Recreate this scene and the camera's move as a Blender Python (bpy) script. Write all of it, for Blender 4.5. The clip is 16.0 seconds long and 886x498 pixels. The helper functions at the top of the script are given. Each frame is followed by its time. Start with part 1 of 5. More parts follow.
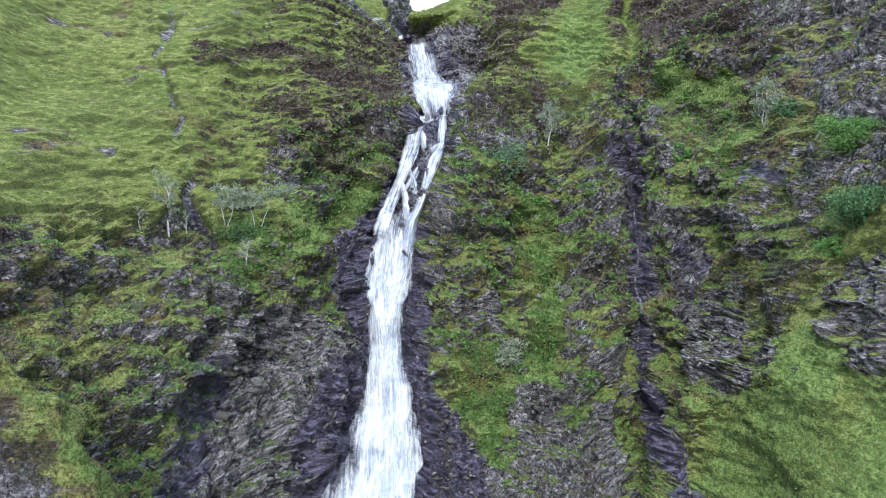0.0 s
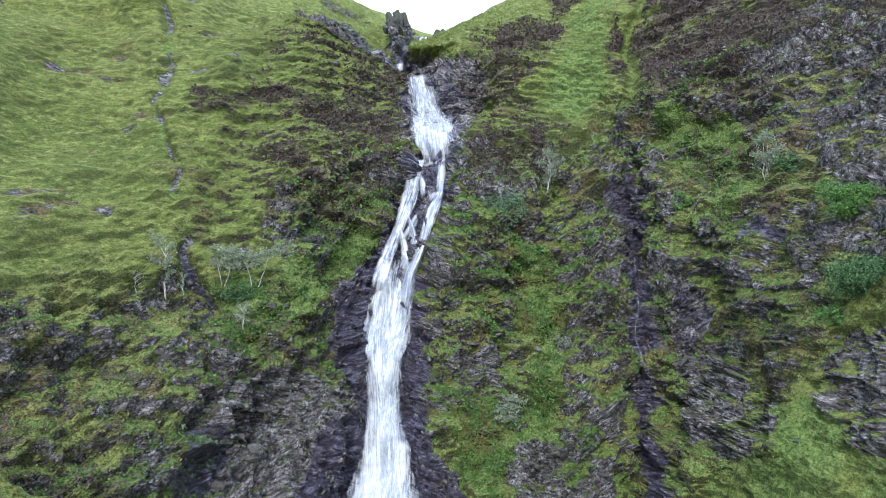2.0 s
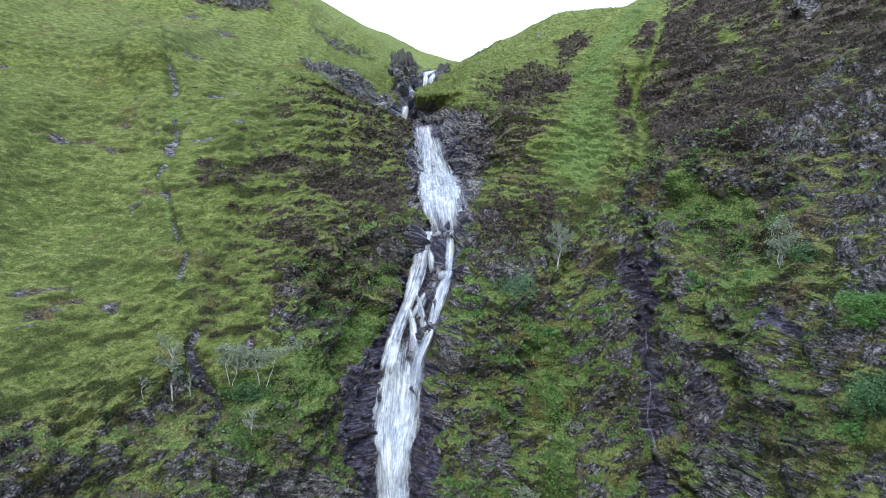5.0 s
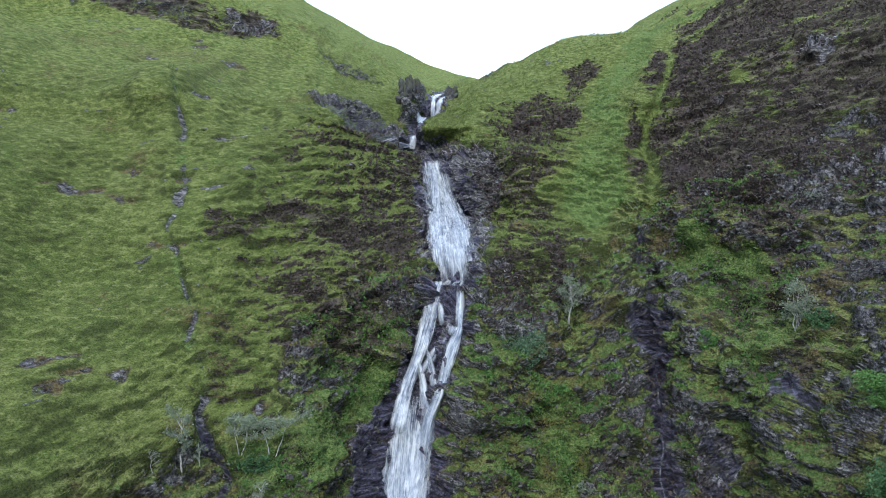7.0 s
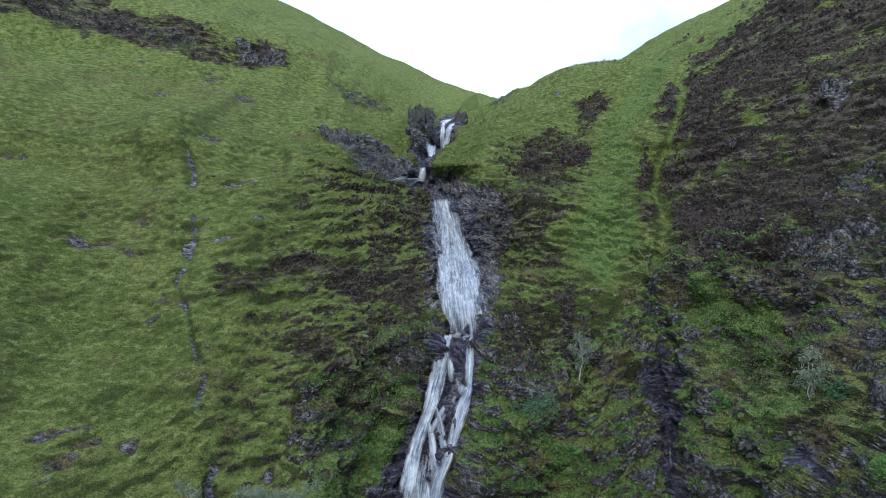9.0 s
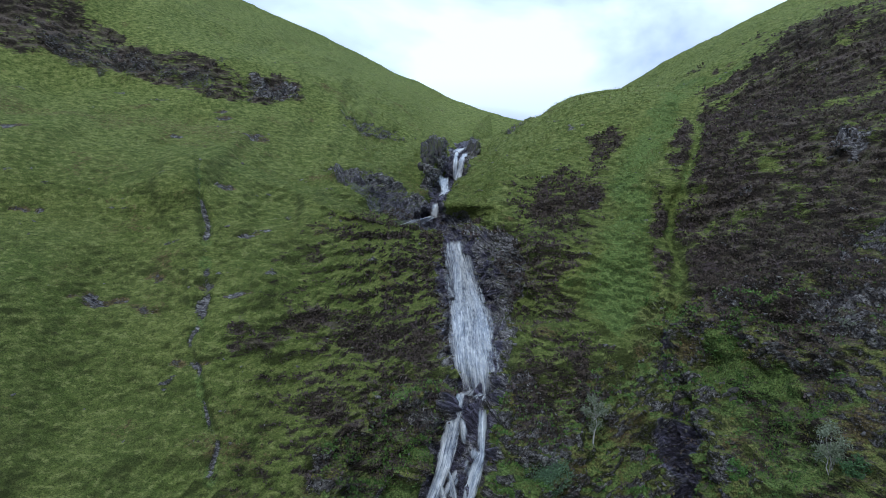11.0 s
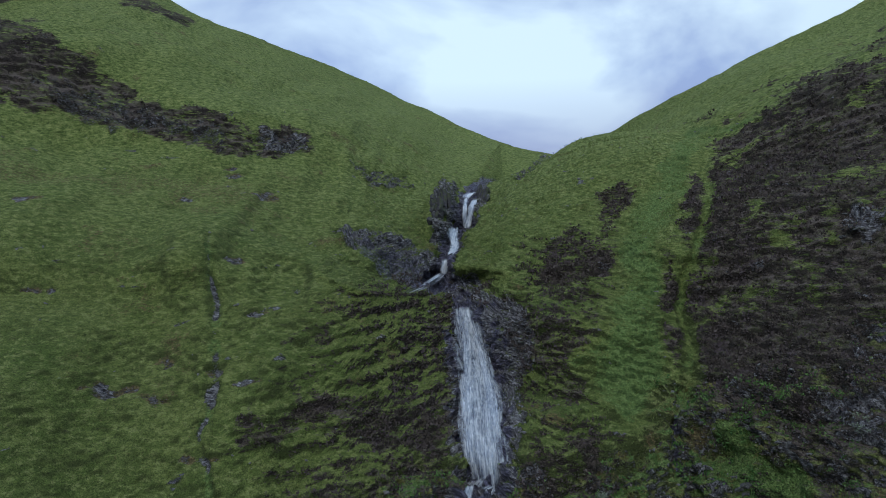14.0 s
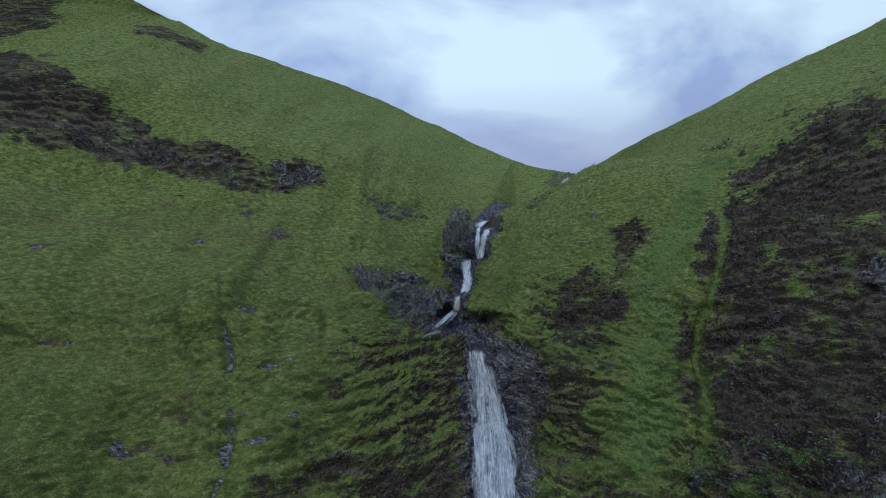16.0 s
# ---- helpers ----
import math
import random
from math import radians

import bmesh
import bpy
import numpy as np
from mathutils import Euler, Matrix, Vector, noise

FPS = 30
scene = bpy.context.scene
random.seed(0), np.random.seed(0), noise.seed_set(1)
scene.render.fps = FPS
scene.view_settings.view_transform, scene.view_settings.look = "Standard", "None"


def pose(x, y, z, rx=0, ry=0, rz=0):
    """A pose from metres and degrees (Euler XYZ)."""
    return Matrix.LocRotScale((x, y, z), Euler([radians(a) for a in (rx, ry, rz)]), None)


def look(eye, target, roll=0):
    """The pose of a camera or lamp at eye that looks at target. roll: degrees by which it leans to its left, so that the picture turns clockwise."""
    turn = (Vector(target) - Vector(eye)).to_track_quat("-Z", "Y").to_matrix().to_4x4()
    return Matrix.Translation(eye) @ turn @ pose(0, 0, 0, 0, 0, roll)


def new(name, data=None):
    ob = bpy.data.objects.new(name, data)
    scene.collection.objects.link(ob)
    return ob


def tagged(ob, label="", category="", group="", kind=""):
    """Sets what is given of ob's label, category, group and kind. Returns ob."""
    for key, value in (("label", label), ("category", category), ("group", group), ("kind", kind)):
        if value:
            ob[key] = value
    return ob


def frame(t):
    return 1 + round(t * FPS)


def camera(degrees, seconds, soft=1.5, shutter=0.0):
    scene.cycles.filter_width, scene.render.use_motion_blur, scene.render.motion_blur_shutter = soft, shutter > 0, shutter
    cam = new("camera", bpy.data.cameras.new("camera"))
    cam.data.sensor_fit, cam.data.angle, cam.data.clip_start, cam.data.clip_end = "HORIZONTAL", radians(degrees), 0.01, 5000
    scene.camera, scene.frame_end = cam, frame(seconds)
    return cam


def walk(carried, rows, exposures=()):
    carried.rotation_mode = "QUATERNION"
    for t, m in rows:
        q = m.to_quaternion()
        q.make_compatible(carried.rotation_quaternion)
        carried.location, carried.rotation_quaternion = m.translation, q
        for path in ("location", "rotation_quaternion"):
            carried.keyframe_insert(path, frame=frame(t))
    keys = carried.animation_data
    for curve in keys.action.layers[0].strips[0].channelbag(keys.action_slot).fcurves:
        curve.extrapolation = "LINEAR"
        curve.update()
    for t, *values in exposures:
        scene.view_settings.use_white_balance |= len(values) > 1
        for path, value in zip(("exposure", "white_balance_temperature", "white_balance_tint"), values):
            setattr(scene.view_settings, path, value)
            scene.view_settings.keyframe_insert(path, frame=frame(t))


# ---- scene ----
cam = camera(66.9, 16.0, soft=0.75)
# seconds, x, y, z, yaw, pitch, roll
ROWS = [
    (0.0, 0.11, -0.00, 34.88, 0.08, 0.10, -0.08),
    (0.5, 0.26, 0.09, 36.22, 0.15, 0.11, -0.04),
    (1.0, 0.42, 0.20, 37.66, 0.23, 0.11, -0.01),
    (1.5, 0.55, 0.30, 39.10, 0.30, 0.16, 0.04),
    (2.0, 0.59, 0.40, 40.57, 0.33, 0.26, 0.05),
    (2.5, 0.59, 0.52, 42.11, 0.35, 0.31, 0.11),
    (3.0, 0.36, 0.64, 43.66, 0.26, 0.33, 0.10),
    (3.5, 0.05, 0.80, 45.22, 0.19, 0.35, 0.09),
    (4.0, -0.06, 0.97, 46.79, 0.28, 0.38, 0.13),
    (6.5, -0.69, 1.91, 54.81, 0.80, 0.36, 0.09),
    (7.0, -0.84, 2.02, 56.53, 0.94, 0.37, 0.07),
    (7.5, -0.90, 2.14, 58.24, 1.10, 0.39, 0.05),
    (8.0, -0.88, 2.27, 59.93, 1.30, 0.41, 0.05),
    (8.5, -0.85, 2.34, 61.69, 1.52, 0.39, 0.05),
    (9.0, -0.85, 2.41, 63.43, 1.75, 0.42, 0.06),
    (11.5, -0.59, 2.66, 72.40, 3.08, 0.77, 0.20),
    (12.0, -0.50, 2.61, 74.30, 3.16, 0.81, 0.23),
    (12.5, -0.29, 2.67, 76.10, 3.34, 0.90, 0.27),
    (13.0, -0.10, 2.71, 77.96, 3.52, 0.97, 0.31),
    (13.5, -0.16, 2.75, 79.91, 3.67, 1.02, 0.37),
    (14.0, -0.17, 2.76, 81.78, 3.90, 1.07, 0.42),
    (14.5, -0.11, 2.79, 83.71, 4.19, 1.09, 0.48),
    (15.0, -0.03, 2.83, 85.68, 4.52, 1.09, 0.55),
    (15.5, -0.13, 2.85, 87.52, 4.77, 1.13, 0.59),
    (16.0, -0.15, 2.95, 89.46, 4.98, 1.15, 0.64),
]
walk(cam, [(t, pose(x, y, z, 90 + pitch, roll, yaw)) for t, x, y, z, yaw, pitch, roll in ROWS],
     [(0, 1.0, 6380, 10), (2, 0.86, 6350, 10), (4, 0.68, 6280, 9), (6.5, 0.31, 6180, 8), (9, -0.15, 6040, 7), (11.5, -0.68, 5980, 6), (16, -1.1, 5820, 5)])

# ---- light ----
world = bpy.data.worlds.new("sky")
scene.world = world
world.use_nodes = True
wt = world.node_tree
wt.nodes.clear()


def wnode(kind, **props):
    n = wt.nodes.new(kind)
    for k, v in props.items():
        n.inputs[k].default_value = v
    return n


sky = wt.nodes.new("ShaderNodeTexSky")
sky.sky_type, sky.sun_disc = "NISHITA", False
sky.sun_elevation, sky.sun_rotation = radians(32), radians(150)
coord = wt.nodes.new("ShaderNodeTexCoord")
stretch = wt.nodes.new("ShaderNodeMapping")
stretch.inputs["Scale"].default_value = (1.0, 1.0, 1.7)
cloud = wnode("ShaderNodeTexNoise", Scale=3.4, Detail=7.0, Roughness=0.5, Distortion=0.4)
tone = wt.nodes.new("ShaderNodeValToRGB")
tone.color_ramp.elements[0].position, tone.color_ramp.elements[0].color = 0.38, (0.42, 0.52, 0.80, 1)
tone.color_ramp.elements[1].position, tone.color_ramp.elements[1].color = 0.60, (0.88, 1.02, 1.14, 1)
back_sky, back_cloud = wnode("ShaderNodeBackground", Strength=0.06), wnode("ShaderNodeBackground", Strength=1.6)
veil = wnode("ShaderNodeMixShader", Fac=0.86)
sky_out = wt.nodes.new("ShaderNodeOutputWorld")
wt.links.new(coord.outputs["Generated"], stretch.inputs["Vector"])
wt.links.new(stretch.outputs[0], cloud.inputs["Vector"])
wt.links.new(cloud.outputs["Fac"], tone.inputs[0])
glow = wt.nodes.new("ShaderNodeVectorMath")
glow.operation = "DOT_PRODUCT"
glow.inputs[1].default_value = Vector((-0.12, 1.0, 0.36)).normalized()
wt.links.new(coord.outputs["Generated"], glow.inputs[0])
halo = wt.nodes.new("ShaderNodeMapRange")
halo.inputs["From Min"].default_value, halo.inputs["From Max"].default_value = 0.2, 1.0
halo.inputs["To Min"].default_value, halo.inputs["To Max"].default_value = 0.8, 1.28
wt.links.new(glow.outputs["Value"], halo.inputs["Value"])
lit = wt.nodes.new("ShaderNodeVectorMath")
lit.operation = "SCALE"
wt.links.new(tone.outputs[0], lit.inputs[0])
wt.links.new(halo.outputs[0], lit.inputs["Scale"])
# heavier violet cloud low over the horizon
level = wt.nodes.new("ShaderNodeSeparateXYZ")
wt.links.new(coord.outputs["Generated"], level.inputs[0])
low_down = wt.nodes.new("ShaderNodeMapRange")
for k, v in (("From Min", 0.26), ("From Max", 0.13), ("To Min", 0.0), ("To Max", 0.75)):
    low_down.inputs[k].default_value = v
wt.links.new(level.outputs["Z"], low_down.inputs["Value"])
violet = wt.nodes.new("ShaderNodeMix")
violet.data_type = "RGBA"
violet.inputs[7].default_value = (0.42, 0.42, 0.68, 1)
wt.links.new(low_down.outputs[0], violet.inputs[0])
wt.links.new(lit.outputs[0], violet.inputs[6])
wt.links.new(violet.outputs[2], back_cloud.inputs["Color"])
wt.links.new(sky.outputs[0], back_sky.inputs["Color"])
wt.links.new(back_sky.outputs[0], veil.inputs[1])
wt.links.new(back_cloud.outputs[0], veil.inputs[2])
wt.links.new(veil.outputs[0], sky_out.inputs[0])

sun_data = bpy.data.lights.new("sun", "SUN")
sun_data.energy, sun_data.angle, sun_data.color = 1.5, radians(16), (1.0, 0.96, 0.88)
sun = new("sun", sun_data)
sun.matrix_world = look((-40, -120, 200), (0, 90, 50))

# ---- materials ----


def material(name):
    m = bpy.data.materials.new(name)
    m.use_nodes = True
    nt = m.node_tree
    return m, nt, nt.nodes["Principled BSDF"]


def node(nt, kind, links=(), **props):
    n = nt.nodes.new(kind)
    for k, v in props.items():
        n.inputs[k].default_value = v
    for k, s in links:
        nt.links.new(s, n.inputs[k])
    return n


def mix(nt, fac, a, b, mode="MIX"):
    n = nt.nodes.new("ShaderNodeMix")
    n.data_type, n.blend_type = "RGBA", mode
    for i, v in ((0, fac), (6, a), (7, b)):
        if isinstance(v, (int, float)):
            n.inputs[i].default_value = v
        elif isinstance(v, tuple):
            n.inputs[i].default_value = (*v, 1)
        else:
            nt.links.new(v, n.inputs[i])
    return n.outputs[2]


def ramp(nt, fac, *stops):
    n = nt.nodes.new("ShaderNodeValToRGB")
    while len(n.color_ramp.elements) < len(stops):
        n.color_ramp.elements.new(0.5)
    for e, (p, c) in zip(n.color_ramp.elements, stops):
        e.position, e.color = p, (c, c, c, 1) if isinstance(c, (int, float)) else (*c, 1)
    nt.links.new(fac, n.inputs[0])
    return n.outputs[0]


def math_node(nt, op, a, b):
    n = nt.nodes.new("ShaderNodeMath")
    n.operation = op
    for i, v in ((0, a), (1, b)):
        if isinstance(v, (int, float)):
            n.inputs[i].default_value = v
        else:
            nt.links.new(v, n.inputs[i])
    return n.outputs[0]


def noise_tex(nt, where, scale, detail=4.0, rough=0.55, squash=None):
    if squash:
        m = node(nt, "ShaderNodeMapping", [("Vector", where)])
        m.inputs["Scale"].default_value = squash
        where = m.outputs[0]
    return node(nt, "ShaderNodeTexNoise", [("Vector", where)], Scale=scale, Detail=detail, Roughness=rough).outputs["Fac"]


def hill_material():
    m, nt, bsdf = material("hillside")
    pos = node(nt, "ShaderNodeTexCoord").outputs["Object"]

    def attr(name):
        a = nt.nodes.new("ShaderNodeAttribute")
        a.attribute_name = name
        return a.outputs["Fac"]

    fine = noise_tex(nt, pos, 2.2, 6, 0.62)
    mid = noise_tex(nt, pos, 0.45, 5, 0.6)
    broad = noise_tex(nt, pos, 0.06, 4, 0.55)
    grass = ramp(nt, mid, (0.32, (0.08, 0.118, 0.028)), (0.5, (0.14, 0.185, 0.045)), (0.68, (0.21, 0.25, 0.075)))
    grass = mix(nt, ramp(nt, broad, (0.42, 0.0), (0.6, 0.5)), grass, (0.225, 0.26, 0.075))
    grass = mix(nt, ramp(nt, noise_tex(nt, pos, 0.11, 5, 0.6, (1.0, 1.0, 0.5)), (0.36, 0.4), (0.52, 0.0)), grass, (0.10, 0.165, 0.03))
    grass = mix(nt, ramp(nt, noise_tex(nt, pos, 0.3, 5, 0.65, (0.7, 0.7, 2.0)), (0.36, 0.2), (0.48, 0.0)), grass, (0.10, 0.125, 0.035))
    grass = mix(nt, ramp(nt, fine, (0.35, 0.8), (0.49, 0.0)), grass, (0.07, 0.095, 0.026))
    speck = noise_tex(nt, pos, 5.5, 4, 0.7)
    clump = noise_tex(nt, pos, 1.25, 4, 0.72, (0.75, 0.75, 1.5))
    rows = noise_tex(nt, pos, 1.5, 6, 0.68, (0.7, 0.7, 2.2))
    grass = mix(nt, ramp(nt, rows, (0.36, 0.75), (0.5, 0.0)), grass, (0.075, 0.095, 0.028))
    grass = mix(nt, ramp(nt, rows, (0.58, 0.0), (0.72, 0.6)), grass, (0.27, 0.29, 0.10))
    grass = mix(nt, ramp(nt, speck, (0.55, 0.0), (0.72, 0.5)), grass, (0.27, 0.28, 0.10))
    grass = mix(nt, math_node(nt, "MULTIPLY", attr("rough"), 0.75), grass, ramp(nt, fine, (0.32, (0.055, 0.062, 0.028)), (0.5, (0.21, 0.215, 0.08)), (0.66, (0.34, 0.33, 0.14))))
    grass = mix(nt, ramp(nt, clump, (0.38, 0.6), (0.49, 0.0)), grass, (0.085, 0.115, 0.028))
    grass = mix(nt, ramp(nt, clump, (0.53, 0.0), (0.64, 0.75)), grass, (0.30, 0.33, 0.115))
    # shade painted into the grass: steep risers dark, flat treads pale as if lit
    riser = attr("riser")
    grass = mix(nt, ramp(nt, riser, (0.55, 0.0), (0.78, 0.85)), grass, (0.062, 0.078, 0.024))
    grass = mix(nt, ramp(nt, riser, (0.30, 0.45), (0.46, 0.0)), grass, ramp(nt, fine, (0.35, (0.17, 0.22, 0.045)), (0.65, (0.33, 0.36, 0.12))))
    # grass pales with height: haze over the upper slopes, put into the colour
    height = node(nt, "ShaderNodeSeparateXYZ", [("Vector", pos)]).outputs["Z"]
    height_haze = node(nt, "ShaderNodeMapRange", [("Value", height)])
    for k, v in (("From Min", 72.0), ("From Max", 110.0), ("To Max", 0.68)):
        height_haze.inputs[k].default_value = v
    grass = mix(nt, height_haze.outputs[0], grass, ramp(nt, clump, (0.36, (0.078, 0.115, 0.03)), (0.5, (0.225, 0.285, 0.082)), (0.64, (0.39, 0.42, 0.14))))
    lush = ramp(nt, fine, (0.32, (0.075, 0.12, 0.033)), (0.5, (0.16, 0.235, 0.068)), (0.7, (0.25, 0.33, 0.11)))
    heath = ramp(nt, rows, (0.34, (0.034, 0.028, 0.022)), (0.5, (0.09, 0.072, 0.056)), (0.66, (0.185, 0.15, 0.125)))
    heath = mix(nt, ramp(nt, mid, (0.45, 0.0), (0.62, 0.6)), heath, (0.10, 0.11, 0.045))
    # the same shade and lit treads put into the heather's colour
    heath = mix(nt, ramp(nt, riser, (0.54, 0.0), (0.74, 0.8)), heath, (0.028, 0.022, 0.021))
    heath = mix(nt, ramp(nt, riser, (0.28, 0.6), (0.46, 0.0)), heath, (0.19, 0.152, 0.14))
    # shaded risers darkened in the lush green too
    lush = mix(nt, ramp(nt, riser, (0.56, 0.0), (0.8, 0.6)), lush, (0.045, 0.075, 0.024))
    dry = ramp(nt, fine, (0.3, (0.065, 0.05, 0.025)), (0.52, (0.17, 0.135, 0.062)), (0.7, (0.29, 0.225, 0.11)))
    depth = node(nt, "ShaderNodeSeparateXYZ", [("Vector", pos)]).outputs["Y"]
    layered = node(nt, "ShaderNodeCombineXYZ", [("X", attr("lie")), ("Y", depth), ("Z", attr("lay"))]).outputs[0]
    streak = noise_tex(nt, layered, 1.5, 7, 0.68, (0.8, 1.0, 2.6))
    joint = noise_tex(nt, layered, 4.0, 3, 0.55, (1.6, 0.6, 0.5))
    rock = ramp(nt, streak, (0.34, (0.032, 0.03, 0.036)), (0.44, (0.125, 0.118, 0.13)), (0.54, (0.29, 0.28, 0.295)), (0.63, (0.56, 0.55, 0.565)))
    rock = mix(nt, ramp(nt, joint, (0.33, 0.85), (0.42, 0.0)), rock, (0.02, 0.019, 0.022))
    lichen = noise_tex(nt, pos, 3.4, 5, 0.65)
    rock = mix(nt, ramp(nt, lichen, (0.58, 0.0), (0.68, 0.55)), rock, (0.10, 0.105, 0.05))
    # dark wet rock; the pale violet end paints the sky's sheen into it
    wet = ramp(nt, streak, (0.36, (0.014, 0.014, 0.022)), (0.49, (0.075, 0.07, 0.11)), (0.62, (0.25, 0.235, 0.34)))
    torn = noise_tex(nt, pos, 1.9, 8, 0.74, (1.0, 1.0, 1.4))
    # fine dark speckle multiplied over the colour, painted small-scale occlusion
    grain = math_node(nt, "MULTIPLY", ramp(nt, speck, (0.40, 0.95), (0.53, 0.0)), math_node(nt, "ADD", 0.7, math_node(nt, "MULTIPLY", attr("rough"), 0.3)))
    grey = mix(nt, grain, (1.2, 1.2, 1.2), (0.40, 0.40, 0.43))

    rows_h = noise_tex(nt, pos, 1.1, 8, 0.72, (0.45, 0.45, 2.0))

    def zone(name, reach=1.35, by=torn):
        w = math_node(nt, "ADD", attr(name), math_node(nt, "MULTIPLY", math_node(nt, "SUBTRACT", by, 0.5), reach))
        return ramp(nt, w, (0.42, 0.0), (0.60, 1.0))

    z_rock, z_wet = zone("rock"), zone("wet", 0.6)
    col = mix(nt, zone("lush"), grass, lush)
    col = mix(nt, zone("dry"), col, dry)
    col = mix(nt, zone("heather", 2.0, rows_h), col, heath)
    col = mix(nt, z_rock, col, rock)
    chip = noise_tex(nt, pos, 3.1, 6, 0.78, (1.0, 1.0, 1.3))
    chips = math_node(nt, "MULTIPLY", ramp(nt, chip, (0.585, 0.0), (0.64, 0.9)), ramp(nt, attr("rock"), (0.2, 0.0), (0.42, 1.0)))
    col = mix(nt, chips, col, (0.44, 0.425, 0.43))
    # near-black flecks on the cliffs, painted as shadow between plants and stones
    gap_shade = math_node(nt, "MULTIPLY", ramp(nt, chip, (0.37, 0.8), (0.435, 0.0)), ramp(nt, attr("rough"), (0.3, 0.0), (0.7, 1.0)))
    col = mix(nt, gap_shade, col, (0.022, 0.02, 0.02))
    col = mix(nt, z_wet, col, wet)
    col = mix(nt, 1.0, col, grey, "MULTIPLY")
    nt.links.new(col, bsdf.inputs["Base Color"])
    rough = math_node(nt, "SUBTRACT", 0.95, math_node(nt, "MULTIPLY", z_wet, 0.62))
    nt.links.new(rough, bsdf.inputs["Roughness"])
    relief = math_node(nt, "ADD", math_node(nt, "ADD", fine, rows), math_node(nt, "MULTIPLY", streak, math_node(nt, "MULTIPLY", z_rock, 1.6)))
    b = node(nt, "ShaderNodeBump", [("Height", relief)], Strength=1.0, Distance=0.5)
    nt.links.new(b.outputs[0], bsdf.inputs["Normal"])
    nt.links.new(math_node(nt, "ADD", 0.2, math_node(nt, "MULTIPLY", z_wet, 0.4)), bsdf.inputs["Specular IOR Level"])
    return m


def water_material():
    m, nt, bsdf = material("white_water")

    def attr(name):
        n = nt.nodes.new("ShaderNodeAttribute")
        n.attribute_name = name
        return n.outputs["Fac"]

    flow = node(nt, "ShaderNodeCombineXYZ", [("X", attr("flow_across")), ("Y", attr("flow_along")), ("Z", attr("flow_layer"))]).outputs[0]
    s1 = noise_tex(nt, flow, 2.4, 4, 0.55, (1.0, 0.05, 1.0))
    s2 = noise_tex(nt, flow, 7.0, 3, 0.5, (1.0, 0.05, 1.0))
    s3 = noise_tex(nt, flow, 0.8, 4, 0.55, (0.7, 0.3, 1.0))
    s4 = noise_tex(nt, flow, 2.6, 6, 0.68, (1.0, 0.42, 1.0))
    s5 = noise_tex(nt, flow, 5.0, 5, 0.6, (1.0, 0.11, 1.0))
    st = math_node(nt, "ADD", math_node(nt, "MULTIPLY", s1, 0.26), math_node(nt, "ADD", math_node(nt, "MULTIPLY", s2, 0.16), math_node(nt, "MULTIPLY", s3, 0.24)))
    st = math_node(nt, "ADD", st, math_node(nt, "ADD", math_node(nt, "MULTIPLY", s4, 0.18), math_node(nt, "MULTIPLY", s5, 0.22)))
    nt.links.new(ramp(nt, st, (0.42, (0.27, 0.32, 0.45)), (0.50, (0.50, 0.56, 0.67)), (0.57, (0.80, 0.83, 0.88))), bsdf.inputs["Base Color"])
    a = math_node(nt, "ADD", math_node(nt, "MULTIPLY", math_node(nt, "SUBTRACT", st, 0.5), 3.6), math_node(nt, "MULTIPLY", attr("body"), 1.05))
    nt.links.new(ramp(nt, a, (0.05, 0.0), (1.0, 0.95)), bsdf.inputs["Alpha"])
    bsdf.inputs["Roughness"].default_value = 0.4
    b = node(nt, "ShaderNodeBump", [("Height", st)], Strength=0.35, Distance=0.2)
    nt.links.new(b.outputs[0], bsdf.inputs["Normal"])
    return m


def leaf_material(name, dark, light, odd, odd_share=0.15):
    """Foliage whose leaves each take their own tone."""
    m, nt, bsdf = material(name)
    g = nt.nodes.new("ShaderNodeNewGeometry")
    pos = node(nt, "ShaderNodeTexCoord").outputs["Object"]
    tone = mix(nt, g.outputs["Random Per Island"], dark, light)
    tone = mix(nt, ramp(nt, noise_tex(nt, pos, 0.35, 3), (0.62 - odd_share, 0.0), (0.72 - odd_share * 0.5, 0.8)), tone, odd)
    nt.links.new(tone, bsdf.inputs["Base Color"])
    bsdf.inputs["Roughness"].default_value = 0.8
    bsdf.inputs["Specular IOR Level"].default_value = 0.2
    return m


def stone_material(name, dark, mid, light, rough=0.9):
    m, nt, bsdf = material(name)
    pos = node(nt, "ShaderNodeTexCoord").outputs["Object"]
    info = nt.nodes.new("ShaderNodeObjectInfo")
    grain = noise_tex(nt, pos, 5.0, 7, 0.7, (1.0, 1.0, 2.4))
    tone = ramp(nt, grain, (0.32, dark), (0.5, mid), (0.7, light))
    tone = mix(nt, math_node(nt, "MULTIPLY", info.outputs["Random"], 0.5), tone, tuple(v * 0.55 for v in mid))
    moss = noise_tex(nt, pos, 2.6, 6, 0.7)
    tone = mix(nt, ramp(nt, moss, (0.5, 0.0), (0.6, 0.85)), tone, (0.085, 0.10, 0.035))
    nt.links.new(tone, bsdf.inputs["Base Color"])
    bsdf.inputs["Roughness"].default_value = rough
    b = node(nt, "ShaderNodeBump", [("Height", grain)], Strength=0.7, Distance=0.2)
    nt.links.new(b.outputs[0], bsdf.inputs["Normal"])
    return m


